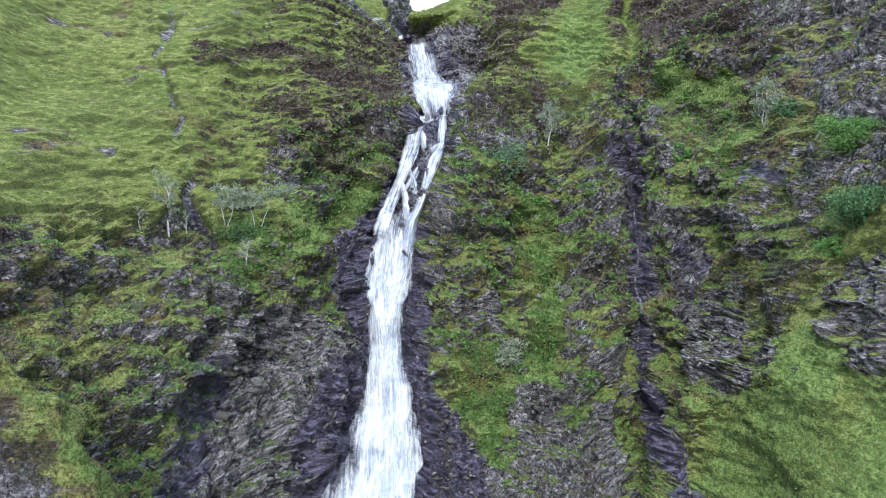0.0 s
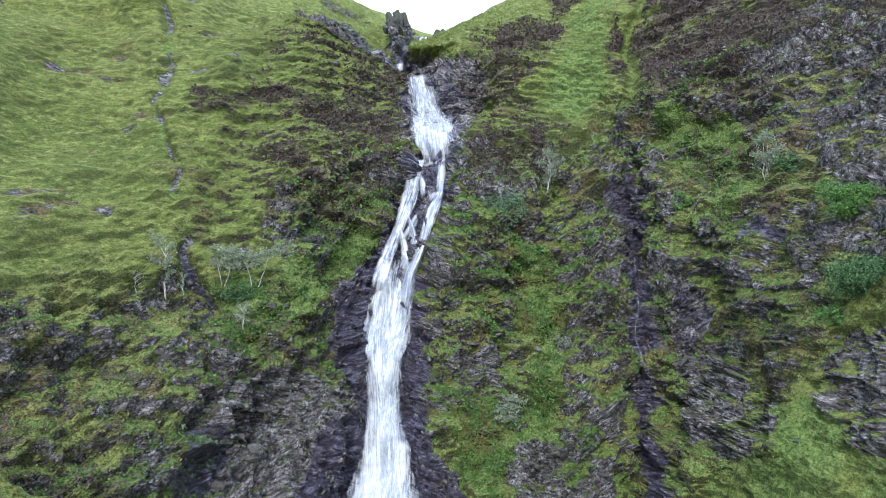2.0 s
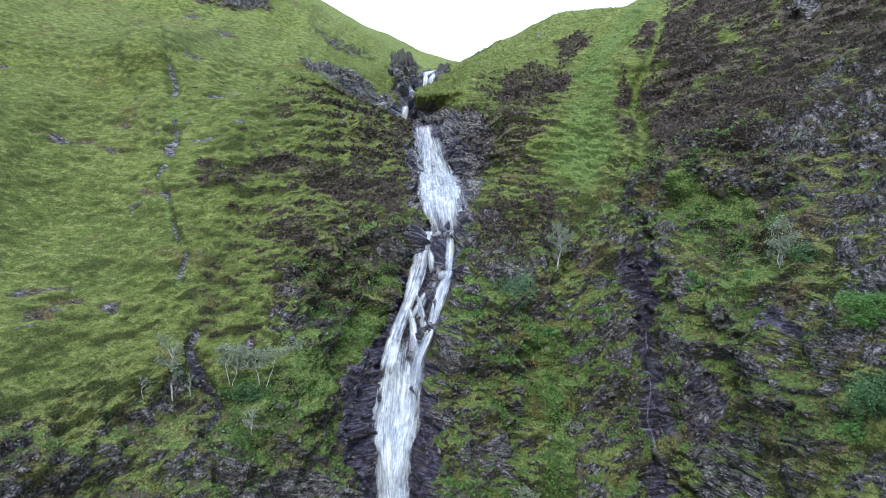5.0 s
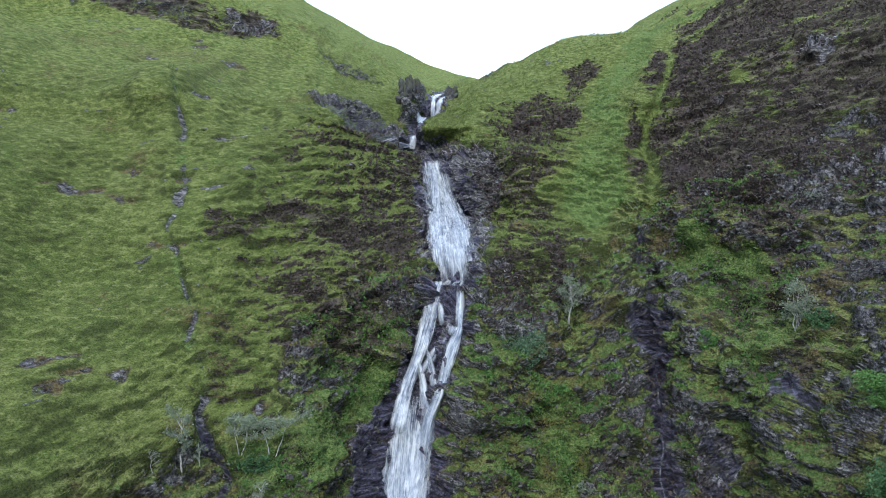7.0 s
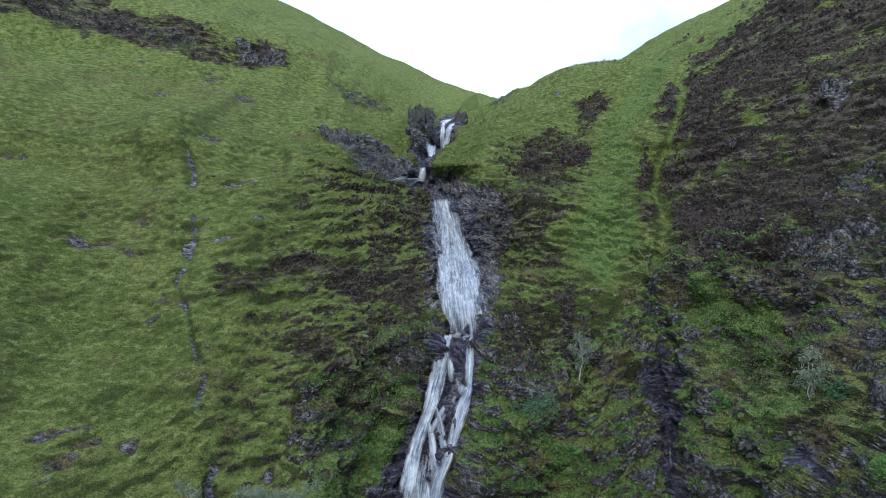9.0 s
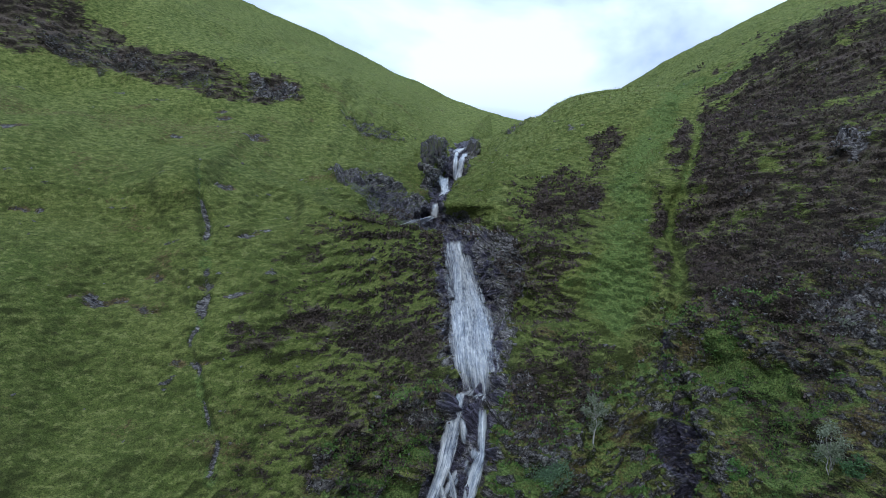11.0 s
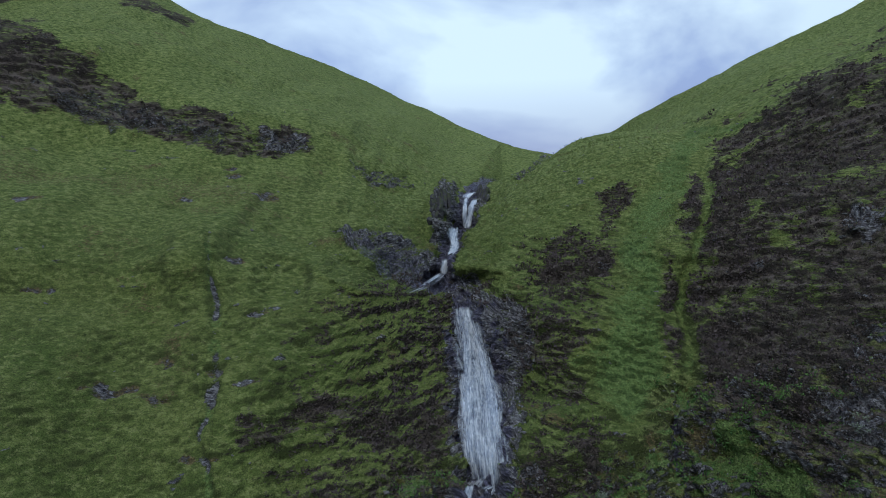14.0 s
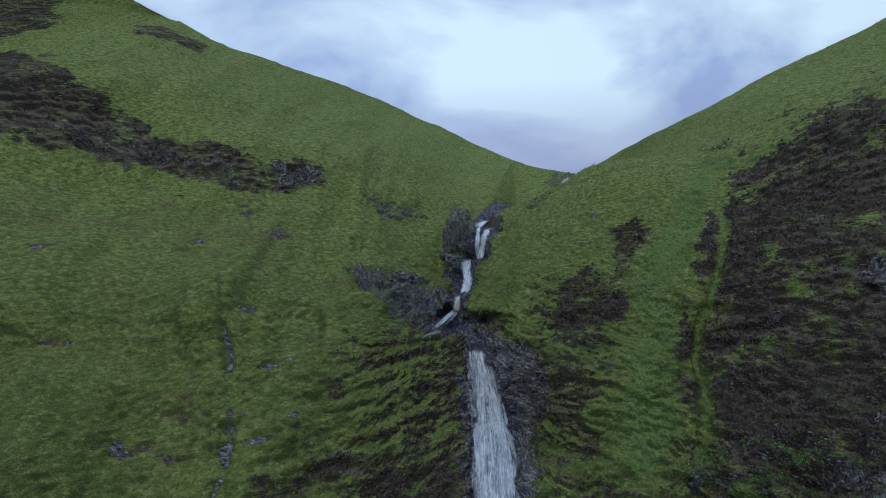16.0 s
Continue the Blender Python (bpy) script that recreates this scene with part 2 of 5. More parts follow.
def bark_material():
    m, nt, bsdf = material("pale_bark")
    pos = node(nt, "ShaderNodeTexCoord").outputs["Object"]
    nt.links.new(ramp(nt, noise_tex(nt, pos, 6.0, 4, 0.6, (1, 1, 0.4)), (0.35, (0.14, 0.135, 0.13)), (0.5, (0.38, 0.375, 0.36)), (0.7, (0.56, 0.555, 0.54))), bsdf.inputs["Base Color"])
    bsdf.inputs["Roughness"].default_value = 0.85
    return m


def twig_material():
    m, nt, bsdf = material("dark_bark")
    pos = node(nt, "ShaderNodeTexCoord").outputs["Object"]
    nt.links.new(ramp(nt, noise_tex(nt, pos, 6.0, 4, 0.6, (1, 1, 0.4)), (0.35, (0.03, 0.027, 0.022)), (0.7, (0.13, 0.115, 0.095))), bsdf.inputs["Base Color"])
    bsdf.inputs["Roughness"].default_value = 0.9
    return m


HILL, WATER, BARK, TWIG = hill_material(), water_material(), bark_material(), twig_material()
STONE = stone_material("grey_stone", (0.03, 0.028, 0.032), (0.105, 0.10, 0.107), (0.33, 0.32, 0.32))
PALE_STONE = stone_material("pale_stone", (0.06, 0.057, 0.062), (0.21, 0.20, 0.21), (0.50, 0.49, 0.49))
DARK_STONE = stone_material("dark_stone", (0.022, 0.02, 0.025), (0.075, 0.07, 0.08), (0.19, 0.18, 0.19))
WET_STONE = stone_material("wet_black_stone", (0.012, 0.011, 0.014), (0.035, 0.034, 0.042), (0.09, 0.088, 0.10), 0.35)
GREY_LEAF = leaf_material("grey_green_leaves", (0.15, 0.19, 0.135), (0.32, 0.37, 0.27), (0.26, 0.31, 0.21))
WILLOW_LEAF = leaf_material("blue_green_leaves", (0.075, 0.14, 0.085), (0.22, 0.34, 0.21), (0.17, 0.28, 0.16))
GREEN_LEAF = leaf_material("green_leaves", (0.055, 0.135, 0.035), (0.165, 0.31, 0.095), (0.13, 0.25, 0.08))
DARK_LEAF = leaf_material("dark_green_leaves", (0.04, 0.095, 0.042), (0.125, 0.235, 0.105), (0.09, 0.18, 0.085))
BRACKEN = leaf_material("bracken_green", (0.05, 0.115, 0.032), (0.17, 0.285, 0.085), (0.23, 0.19, 0.07), 0.12)
HEATHER = leaf_material("heather_brown", (0.045, 0.036, 0.032), (0.155, 0.126, 0.112), (0.135, 0.105, 0.115), 0.12)
BLADE = leaf_material("grass_blades", (0.12, 0.165, 0.045), (0.22, 0.275, 0.085), (0.23, 0.235, 0.10), 0.12)

# -- shape of the land (begin)


LATTICE = np.random.RandomState(7).uniform(-1, 1, 1 << 18).astype(np.float32)


def value_noise(x, y, z, seed=0):
    """Smooth noise from -1 to 1."""
    x, y, z = (np.asarray(v, np.float32) for v in np.broadcast_arrays(x, y, z))
    xi, yi, zi = (np.floor(v).astype(np.int32) for v in (x, y, z))
    fx, fy, fz = x - xi, y - yi, z - zi
    fx, fy, fz = fx * fx * (3 - 2 * fx), fy * fy * (3 - 2 * fy), fz * fz * (3 - 2 * fz)
    off = (seed * 7919) & 0x3FFFF
    xs, ys, zs = ((xi & 63) << 12, ((xi + 1) & 63) << 12), ((yi & 63) << 6, ((yi + 1) & 63) << 6), (zi & 63, (zi + 1) & 63)

    def at(p, q, r):
        return LATTICE[(xs[p] + ys[q] + zs[r] + off) & 0x3FFFF]

    low = (at(0, 0, 0) * (1 - fx) + at(1, 0, 0) * fx) * (1 - fy) + (at(0, 1, 0) * (1 - fx) + at(1, 1, 0) * fx) * fy
    high = (at(0, 0, 1) * (1 - fx) + at(1, 0, 1) * fx) * (1 - fy) + (at(0, 1, 1) * (1 - fx) + at(1, 1, 1) * fx) * fy
    return low * (1 - fz) + high * fz


def fbm(x, y, z, octaves=4, seed=0, gain=0.5):
    out, amp = 0, 1.0
    for o in range(octaves):
        out = out + amp * value_noise(x * 2 ** o, y * 2 ** o, z * 2 ** o, seed + o)
        amp *= gain
    return out


def pchip(xk, yk, x):
    """Monotone smooth curve through the knots; yk is (knots, ...)."""
    xk, yk, x = np.asarray(xk, float), np.asarray(yk, float), np.asarray(x, float)
    h = np.diff(xk).reshape(-1, *([1] * (yk.ndim - 1)))
    d = np.diff(yk, axis=0) / h
    m = np.zeros_like(yk)
    same = d[:-1] * d[1:] > 0
    w1, w2 = 2 * h[1:] + h[:-1], h[1:] + 2 * h[:-1]
    with np.errstate(divide="ignore", invalid="ignore"):
        inner = (w1 + w2) / (w1 / d[:-1] + w2 / d[1:])
    m[1:-1] = np.where(same, inner, 0)
    m[0], m[-1] = d[0], d[-1]
    i = np.clip(np.searchsorted(xk, x) - 1, 0, len(xk) - 2)
    s = ((x - xk[i]) / np.diff(xk)[i]).reshape(-1, *([1] * (yk.ndim - 1)))
    hh = h[i]
    return ((1 + 2 * s) * (1 - s) ** 2 * yk[i] + s * (1 - s) ** 2 * hh * m[i]
            + s * s * (3 - 2 * s) * yk[i + 1] + s * s * (s - 1) * hh * m[i + 1])


def smooth(a, b, v):
    t = np.clip((v - a) / (b - a), 0, 1)
    return t * t * (3 - 2 * t)


# how far back the hillside stands at these heights, spine by spine across the valley
LEVELS = (2, 14, 24, 34, 44, 54, 64, 72, 77, 82, 88, 94, 101, 108, 116, 132, 155, 185)
SPINES = {
    -150: (-94, -75, -60, -43, -26, -8, 12, 26, 36, 48, 61, 71, 85, 99, 114, 143, 178, 226),
    -115: (-85, -67, -52, -37, -21, -3, 20, 40, 52, 63, 75, 89, 107, 121, 129, 140, 180, 249),
    -92: (-74, -58, -43, -28, -11, 12, 41, 63, 74, 83, 93, 106, 122, 139, 142, 150, 202, 285),
    -75: (-61, -46, -32, -15, 5, 33, 63, 85, 96, 98, 105, 118, 137, 145, 147, 168, 234, 321),
    -60: (-45, -31, -17, 1, 25, 52, 73, 91, 100, 104, 114, 128, 142, 148, 152, 190, 266, 349),
    -48: (-29, -14, -0, 18, 44, 71, 88, 99, 103, 105, 116, 135, 150, 159, 165, 211, 290, 368),
    -40: (-16, 2, 17, 34, 58, 79, 89, 97, 103, 110, 127, 141, 157, 165, 174, 225, 303, 376),
    -32: (-1, 20, 38, 48, 66, 80, 90, 100, 110, 122, 135, 147, 160, 170, 188, 242, 312, 384),
    -24: (19, 39, 51, 62, 72, 83, 92, 102, 112, 124, 136, 154, 170, 182, 204, 258, 320, 389),
    -18: (32, 46, 62, 64, 74, 84, 97, 108, 120, 136, 145, 159, 179, 197, 220, 268, 325, 392),
    -12: (41, 58, 66, 73, 85, 87, 104, 117, 132, 142, 154, 162, 184, 206, 229, 274, 330, 394),
    -6: (46, 62, 68, 76, 83, 90, 111, 124, 135, 146, 158, 169, 188, 209, 232, 276, 333, 395),
    0: (50, 64, 70, 73, 78, 86, 115, 120, 128, 141, 152, 166, 186, 205, 228, 279, 338, 397),
    5: (50, 65, 71, 75, 78, 90, 113, 116, 120, 132, 143, 157, 177, 199, 225, 281, 342, 398),
    10: (51, 66, 72, 77, 80, 90, 105, 110, 123, 128, 139, 152, 171, 193, 221, 283, 346, 400),
    17: (51, 66, 72, 79, 84, 90, 104, 110, 119, 127, 136, 146, 161, 182, 212, 286, 352, 402),
    24: (44, 64, 70, 75, 85, 91, 102, 109, 117, 125, 136, 145, 154, 170, 202, 289, 357, 402),
    29: (31, 43, 56, 72, 77, 91, 97, 110, 116, 121, 132, 142, 152, 166, 196, 294, 359, 401),
    34: (15, 32, 44, 52, 67, 84, 87, 109, 115, 116, 126, 138, 150, 166, 195, 303, 360, 399),
    40: (-2, 14, 24, 31, 47, 71, 81, 95, 108, 112, 120, 132, 150, 167, 196, 310, 358, 396),
    48: (-21, -8, 3, 10, 27, 49, 66, 88, 96, 105, 111, 123, 147, 165, 195, 311, 349, 391),
    58: (-39, -27, -18, -8, 8, 28, 50, 70, 81, 89, 96, 109, 135, 147, 170, 261, 328, 381),
    72: (-59, -46, -37, -27, -12, 6, 27, 46, 56, 66, 76, 91, 110, 124, 142, 207, 300, 366),
    95: (-84, -70, -58, -45, -35, -19, -4, 11, 21, 32, 49, 67, 87, 103, 122, 173, 261, 335),
    150: (-120, -103, -88, -74, -59, -43, -27, -13, -4, 5, 17, 28, 42, 57, 76, 114, 169, 259),
}
CREST = ((-170, 202.3, 4), (-128, 185.6, 8), (-108, 174.0, 8), (-88, 168.6, 9), (-60, 166.8, 6), (-30, 154.8, 6), (-9, 143.0, 10), (16, 128.6, 7), (30, 126.8, -6), (43, 129.0, -19), (54, 137.0, -16), (66, 139.0, -17), (92, 152.6, -14), (130, 169.0, -14), (170, 188.4, -2))
STREAM_Z = (4, 11.5, 19, 24, 28, 32, 36, 42, 45, 48, 50.5, 53.5, 57, 62, 67, 72.4, 75, 76.3, 76.8, 78.5, 81, 84, 89, 90.2, 95, 98, 104, 112)
STREAM_X = (-5.2, -5.4, -5.6, -6.0, -6.2, -6.0, -5.7, -4.2, -3.2, -2, -1.7, -0.9, -1.2, -1.9, -3.2, -4.8, -5.6, -9, -11, -10.4, -9.2, -8.6, -7.6, -6.6, -6.2, -5.5, -3, 5)
STREAM_DEEP = (2.5, 2.5, 2.5, 2.5, 2.6, 2.7, 2.8, 3.2, 3.6, 4.2, 5.2, 8.5, 9.5, 9, 6.5, 3.5, 3, 3, 7, 9.5, 5.5, 5, 7, 14, 6, 4, 2, 1)
LEFT_Z = (24, 31, 34, 38, 42, 46.5, 50, 54.3, 58.3, 65, 72, 80.5, 88.5, 92)
LEFT_X = (-20, -21.4, -22.6, -24.4, -26.1, -28.4, -29.6, -33.4, -36, -37.7, -39.8, -43.9, -48, -50)
RIGHT_Z = (10, 28, 38, 47, 51.5, 56.3, 59.3, 62, 65.4, 69.5, 74, 80, 90, 104)
RIGHT_X = (22.4, 22.5, 23.6, 24.6, 25.2, 24.7, 25.4, 26.9, 28.6, 29.4, 30.4, 33.0, 39.0, 47.0)
STREAM_HALF = (6, 5.5, 4.6, 4, 3.8, 4, 4, 4.2, 4.0, 3.4, 3.0, 3.0, 4.0, 4.4, 4.0, 3.4, 3.0, 3.4, 4.5, 3.2, 2.6, 2.4, 2.5, 2.9, 2.9, 2.8, 3, 3)


def hill_depth(x, z, plain=False):
    """The y of the land for columns x and heights z (1-D each), as a grid."""
    xs = np.array(sorted(SPINES))
    knots = np.array([SPINES[k] for k in xs], float)
    zc = pchip([c[0] for c in CREST], [c[1] for c in CREST], np.clip(x, -169, 169))
    lift = pchip(LEVELS, knots.T, np.clip(z, -5, 185))
    grid = pchip(xs, lift.T, np.clip(x, -170, 170))
    X, Z = np.meshgrid(x, z, indexing="ij")
    back = np.interp(x, [c[0] for c in CREST], [c[2] for c in CREST])[:, None]
    grid = grid + back * smooth(90, 138, Z)
    # the right spur stands in front of the upper valley
    edge = np.interp(x, (-30, -4, -1.3, 6.5, 15, 25, 34, 44, 60), (140, 108, 104, 106.8, 111.2, 116.8, 119.5, 124, 150))[:, None]
    past = np.interp(x, (-4, 5, 15, 26, 43, 60), (195, 232, 248, 266, 290, 300))[:, None] + 2.2 * np.maximum(Z - edge, 0)
    grid = np.maximum(grid, grid + (np.maximum(grid, past) - grid) * smooth(-0.7, 0.7, Z - edge) * smooth(-14, 8, X) * smooth(62, 50, X))
    over = Z - zc[:, None]
    top = np.array([np.interp(c, z, row) for c, row in zip(zc, grid)])
    grid = np.where(over > 0, top[:, None] + 16 * over, grid)
    if plain:
        return grid
    # bed of the stream, cut into the hill
    xc, deep, half = (pchip(STREAM_Z, v, np.clip(z, 4, 112))[None] for v in (STREAM_X, STREAM_DEEP, STREAM_HALF))
    grid = grid + deep * np.exp(-np.abs((X - xc) / half) ** 5) * smooth(118, 104, Z)
    # brow of the left shoulder with the flat shelf behind it
    brow_z = np.interp(x, (-75, -52, -40, -30, -20, -12, -9), (89.5, 88.5, 86.6, 81.5, 78.0, 77.3, 77.0))[:, None]
    jut = np.interp(x, (-75, -55, -40, -27, -19, -13, -9), (0, 0, 2, 7, 14, 12, 0))[:, None]
    rel = Z - brow_z
    grid = grid - jut * np.exp(np.minimum(rel, 0) / 3.2) * smooth(1.0, -1.0, rel) + 0.45 * jut * smooth(-1.0, 1.0, rel) * np.exp(-np.maximum(rel, 0) / 5.0)
    # grassy rim of the buttress right of the plunge pool
    rel = Z - np.interp(x, (0, 4, 8, 14), (59.6, 60.2, 60.8, 60.8))[:, None]
    rim = smooth(1.2, 2.6, X) * smooth(15, 7, X)
    grid = grid + rim * (4.0 * smooth(-0.5, 0.5, rel) * np.exp(-np.maximum(rel, 0) / 4.5) - 7.5 * smooth(0.5, -0.5, rel) * np.exp(np.minimum(rel, 0) / 7.0))
    # edge of the grassy spur in front of the right cliff
    off = X - np.interp(z, (8, 16, 20, 23, 28.7, 32, 38, 45, 50), (20.0, 22.0, 23.5, 25.6, 28.5, 30.6, 31.3, 35.3, 37.8))[None]
    grid = grid - 6.0 * np.sign(off) * smooth(0, 0.8, np.abs(off)) * np.exp(-np.abs(off) / 4.5) * smooth(49, 40, Z)
    # rib of rock beside the upper falls
    grid = grid - 7.0 * np.exp(-np.abs((X + 11.4) / 2.0) ** 4) * smooth(86, 90, Z) * smooth(109, 103, Z)
    # bank that hides the upper steps of the stream
    brow = np.interp(x, (-8.4, -5.2, -2.2, 1.5, 5), (83.4, 84.4, 86.4, 89.0, 91.2))[:, None]
    start = np.interp(z, (80, 84, 86.5), (-7.6, -9.0, -10.2))[None]
    bank = np.interp(x, (-9, -6, 0, 5, 9), (12, 13, 9, 5, 3))[:, None]
    grid = grid - bank * smooth(-0.7, 0.7, X - start) * smooth(9, 2, X) * smooth(77.5, 81.0, Z) * smooth(brow + 0.35, brow - 0.35, Z)
    # side gully on the right
    xg = np.interp(z, RIGHT_Z, RIGHT_X)[None]
    grid = grid + (1.0 + 2.0 * smooth(66, 52, Z)) * np.exp(-np.abs((X - xg) / 1.4) ** 2.5) * smooth(104, 80, Z)
    # thin gully down the left slope
    xl = np.interp(z, LEFT_Z, LEFT_X)[None]
    grid = grid + 0.5 * np.exp(-np.abs((X - xl) / 0.9) ** 2) * smooth(96, 80, Z)
    return grid


COLUMNS, LAYERS = 980, 1020


def land():
    """Columns and rows of the hillside: x, y, z as grids."""
    # columns stand closer where the slope is near or turns its side to the valley
    z = np.linspace(0, 196, 981)
    fine_x = np.linspace(-170, 170, 1361)
    shape = hill_depth(fine_x, z[30:480:6], True)
    wide = np.hypot(np.gradient(shape, fine_x, axis=0), 1.0) / np.hypot(np.hypot(shape, fine_x[:, None]), 20) ** 0.9
    wide = np.where(np.abs(fine_x)[:, None] < 0.7 * shape + 3, wide, 0)
    share = np.clip(wide, 0, 0.045).mean(axis=1)
    share = share / share.mean() + 1.6 * 60 / np.hypot(fine_x, 17) + 0.1
    share = np.convolve(np.pad(share, 12, mode="edge"), np.ones(25) / 25, mode="valid")
    total = np.concatenate([[0], np.cumsum((share[1:] + share[:-1]) / 2)])
    x = np.interp(np.linspace(0, total[-1], COLUMNS), total, fine_x)
    y = hill_depth(x, z)
    step = np.hypot(0.75 * np.diff(y, axis=1), np.diff(z)[None]) * np.maximum(smooth(430, 360, y[:, 1:]), 0.004)
    far = np.hypot(np.hypot(y, x[:, None]), 20)[:, 1:]
    run = np.concatenate([np.zeros((COLUMNS, 1)), np.cumsum(step / far ** 0.85, axis=1)], axis=1)
    want = np.linspace(0, 1, LAYERS)
    zz = np.array([np.interp(want * r[-1], r, z) for r in run])
    soften = np.cumsum(np.pad(zz, ((11, 10), (0, 0)), mode="edge"), axis=0)
    zz = (soften[21:] - soften[:-21]) / 21
    yy = np.array([np.interp(h, z, row) for h, row in zip(zz, y)])
    return np.repeat(x[:, None], LAYERS, 1), yy, zz


# -- shape of the land (end)


def grid_mesh(name, X, Y, Z, attrs, mat, flows=None):
    a, b = X.shape
    co = np.stack([X, Y, Z], -1).reshape(-1, 3).astype(np.float32)
    i = np.arange(a * b).reshape(a, b)
    quads = np.stack([i[:-1, :-1], i[1:, :-1], i[1:, 1:], i[:-1, 1:]], -1).reshape(-1)
    me = bpy.data.meshes.new(name)
    me.vertices.add(len(co))
    me.vertices.foreach_set("co", co.ravel())
    me.loops.add(len(quads))
    me.loops.foreach_set("vertex_index", quads.astype(np.int32))
    me.polygons.add(len(quads) // 4)
    me.polygons.foreach_set("loop_start", np.arange(0, len(quads), 4, dtype=np.int32))
    me.update(calc_edges=True)
    for k, v in attrs.items():
        at = me.attributes.new(k, "FLOAT", "POINT")
        at.data.foreach_set("value", np.clip(v, 0, 1).astype(np.float32).ravel())
    for k, v in (flows or {}).items():
        me.attributes.new(k, "FLOAT", "POINT").data.foreach_set("value", v.astype(np.float32).ravel())
    me.polygons.foreach_set("use_smooth", np.ones(len(quads) // 4, dtype=bool))
    me.materials.append(mat)
    return new(name, me)



def mesh_object(name, co, faces, mat, sides, smooth_faces=False, attrs=None):
    """A mesh from numpy points and faces that all have the same number of sides."""
    me = bpy.data.meshes.new(name)
    me.vertices.add(len(co))
    me.vertices.foreach_set("co", co.astype(np.float32).ravel())
    me.loops.add(faces.size)
    me.loops.foreach_set("vertex_index", faces.astype(np.int32).ravel())
    me.polygons.add(faces.size // sides)
    me.polygons.foreach_set("loop_start", np.arange(0, faces.size, sides, dtype=np.int32))
    me.update(calc_edges=True)
    for k, v in (attrs or {}).items():
        me.attributes.new(k, "FLOAT", "POINT").data.foreach_set("value", np.clip(v, 0, 1).astype(np.float32).ravel())
    if smooth_faces:
        me.polygons.foreach_set("use_smooth", np.ones(faces.size // sides, dtype=bool))
    me.materials.append(mat)
    return new(name, me)


WARPS = {}


def patch(corners, soft=1.2, rough=2.0, seed=0, size=6.0):
    """How far points lie inside an uneven patch of the slope, seen as x and height: 0 to 1."""
    if size not in WARPS:
        WARPS[size] = fbm(X / size, Y0 / size, Z0 / size, 4, 200 + int(size * 7))
    xs = [c[0] for c in corners]
    i, j = np.searchsorted(X[:, 0], (min(xs) - 8, max(xs) + 8))
    px, pz = X[i:j], Z0[i:j]
    best, inside = np.full(px.shape, 1e9), np.zeros(px.shape, bool)
    for (ax, az), (bx, bz) in zip(corners, corners[1:] + corners[:1]):
        ex, ez = bx - ax, bz - az
        t = np.clip(((px - ax) * ex + (pz - az) * ez) / (ex * ex + ez * ez), 0, 1)
        best = np.minimum(best, np.hypot(px - ax - t * ex, pz - az - t * ez))
        inside ^= ((az > pz) != (bz > pz)) & (px < ax + (pz - az) / (ez if ez else 1e-9) * ex)
    out = np.zeros(X.shape)
    out[i:j] = smooth(-soft, soft, np.where(inside, best, -best) + rough * WARPS[size][i:j])
    return out


def normals(X, Y, Z):
    du = np.stack([np.gradient(v, axis=0) for v in (X, Y, Z)], -1)
    dv = np.stack([np.gradient(v, axis=1) for v in (X, Y, Z)], -1)
    n = np.cross(du, dv)
    return n / np.maximum(np.linalg.norm(n, axis=-1, keepdims=True), 1e-9)


X, Y0, Z0 = land()
N0 = normals(X, Y0, Z0)

# where what grows and where rock breaks through
cliffs = np.maximum(
    patch([(-70, 34), (-34, 39), (-26, 38.5), (-18, 36.5), (-16, 39), (-19, 46), (-17, 50), (-11, 55), (-2, 55), (-2, -9), (-70, -9)], 1.5, 2.2, 1),
    patch([(-7, -9), (-6, 50), (-2, 54), (3, 57), (9, 54), (20, 57), (28, 66), (37, 68), (47, 74), (70, 80), (120, 90), (120, -9)], 1.5, 2.2, 2))
spur_x = np.interp(Z0, (8, 16, 20, 23, 28.7, 32, 38, 45, 50), (20.0, 22.0, 23.5, 25.6, 28.5, 30.6, 31.3, 35.3, 37.8))
spur = smooth(0.4, 2.0, X - spur_x + 0.8 * fbm(X / 2.5, Y0 / 2.5, Z0 / 2.5, 3, 104)) * smooth(44, 34, Z0)
cliffs = cliffs * (1 - 0.85 * spur)
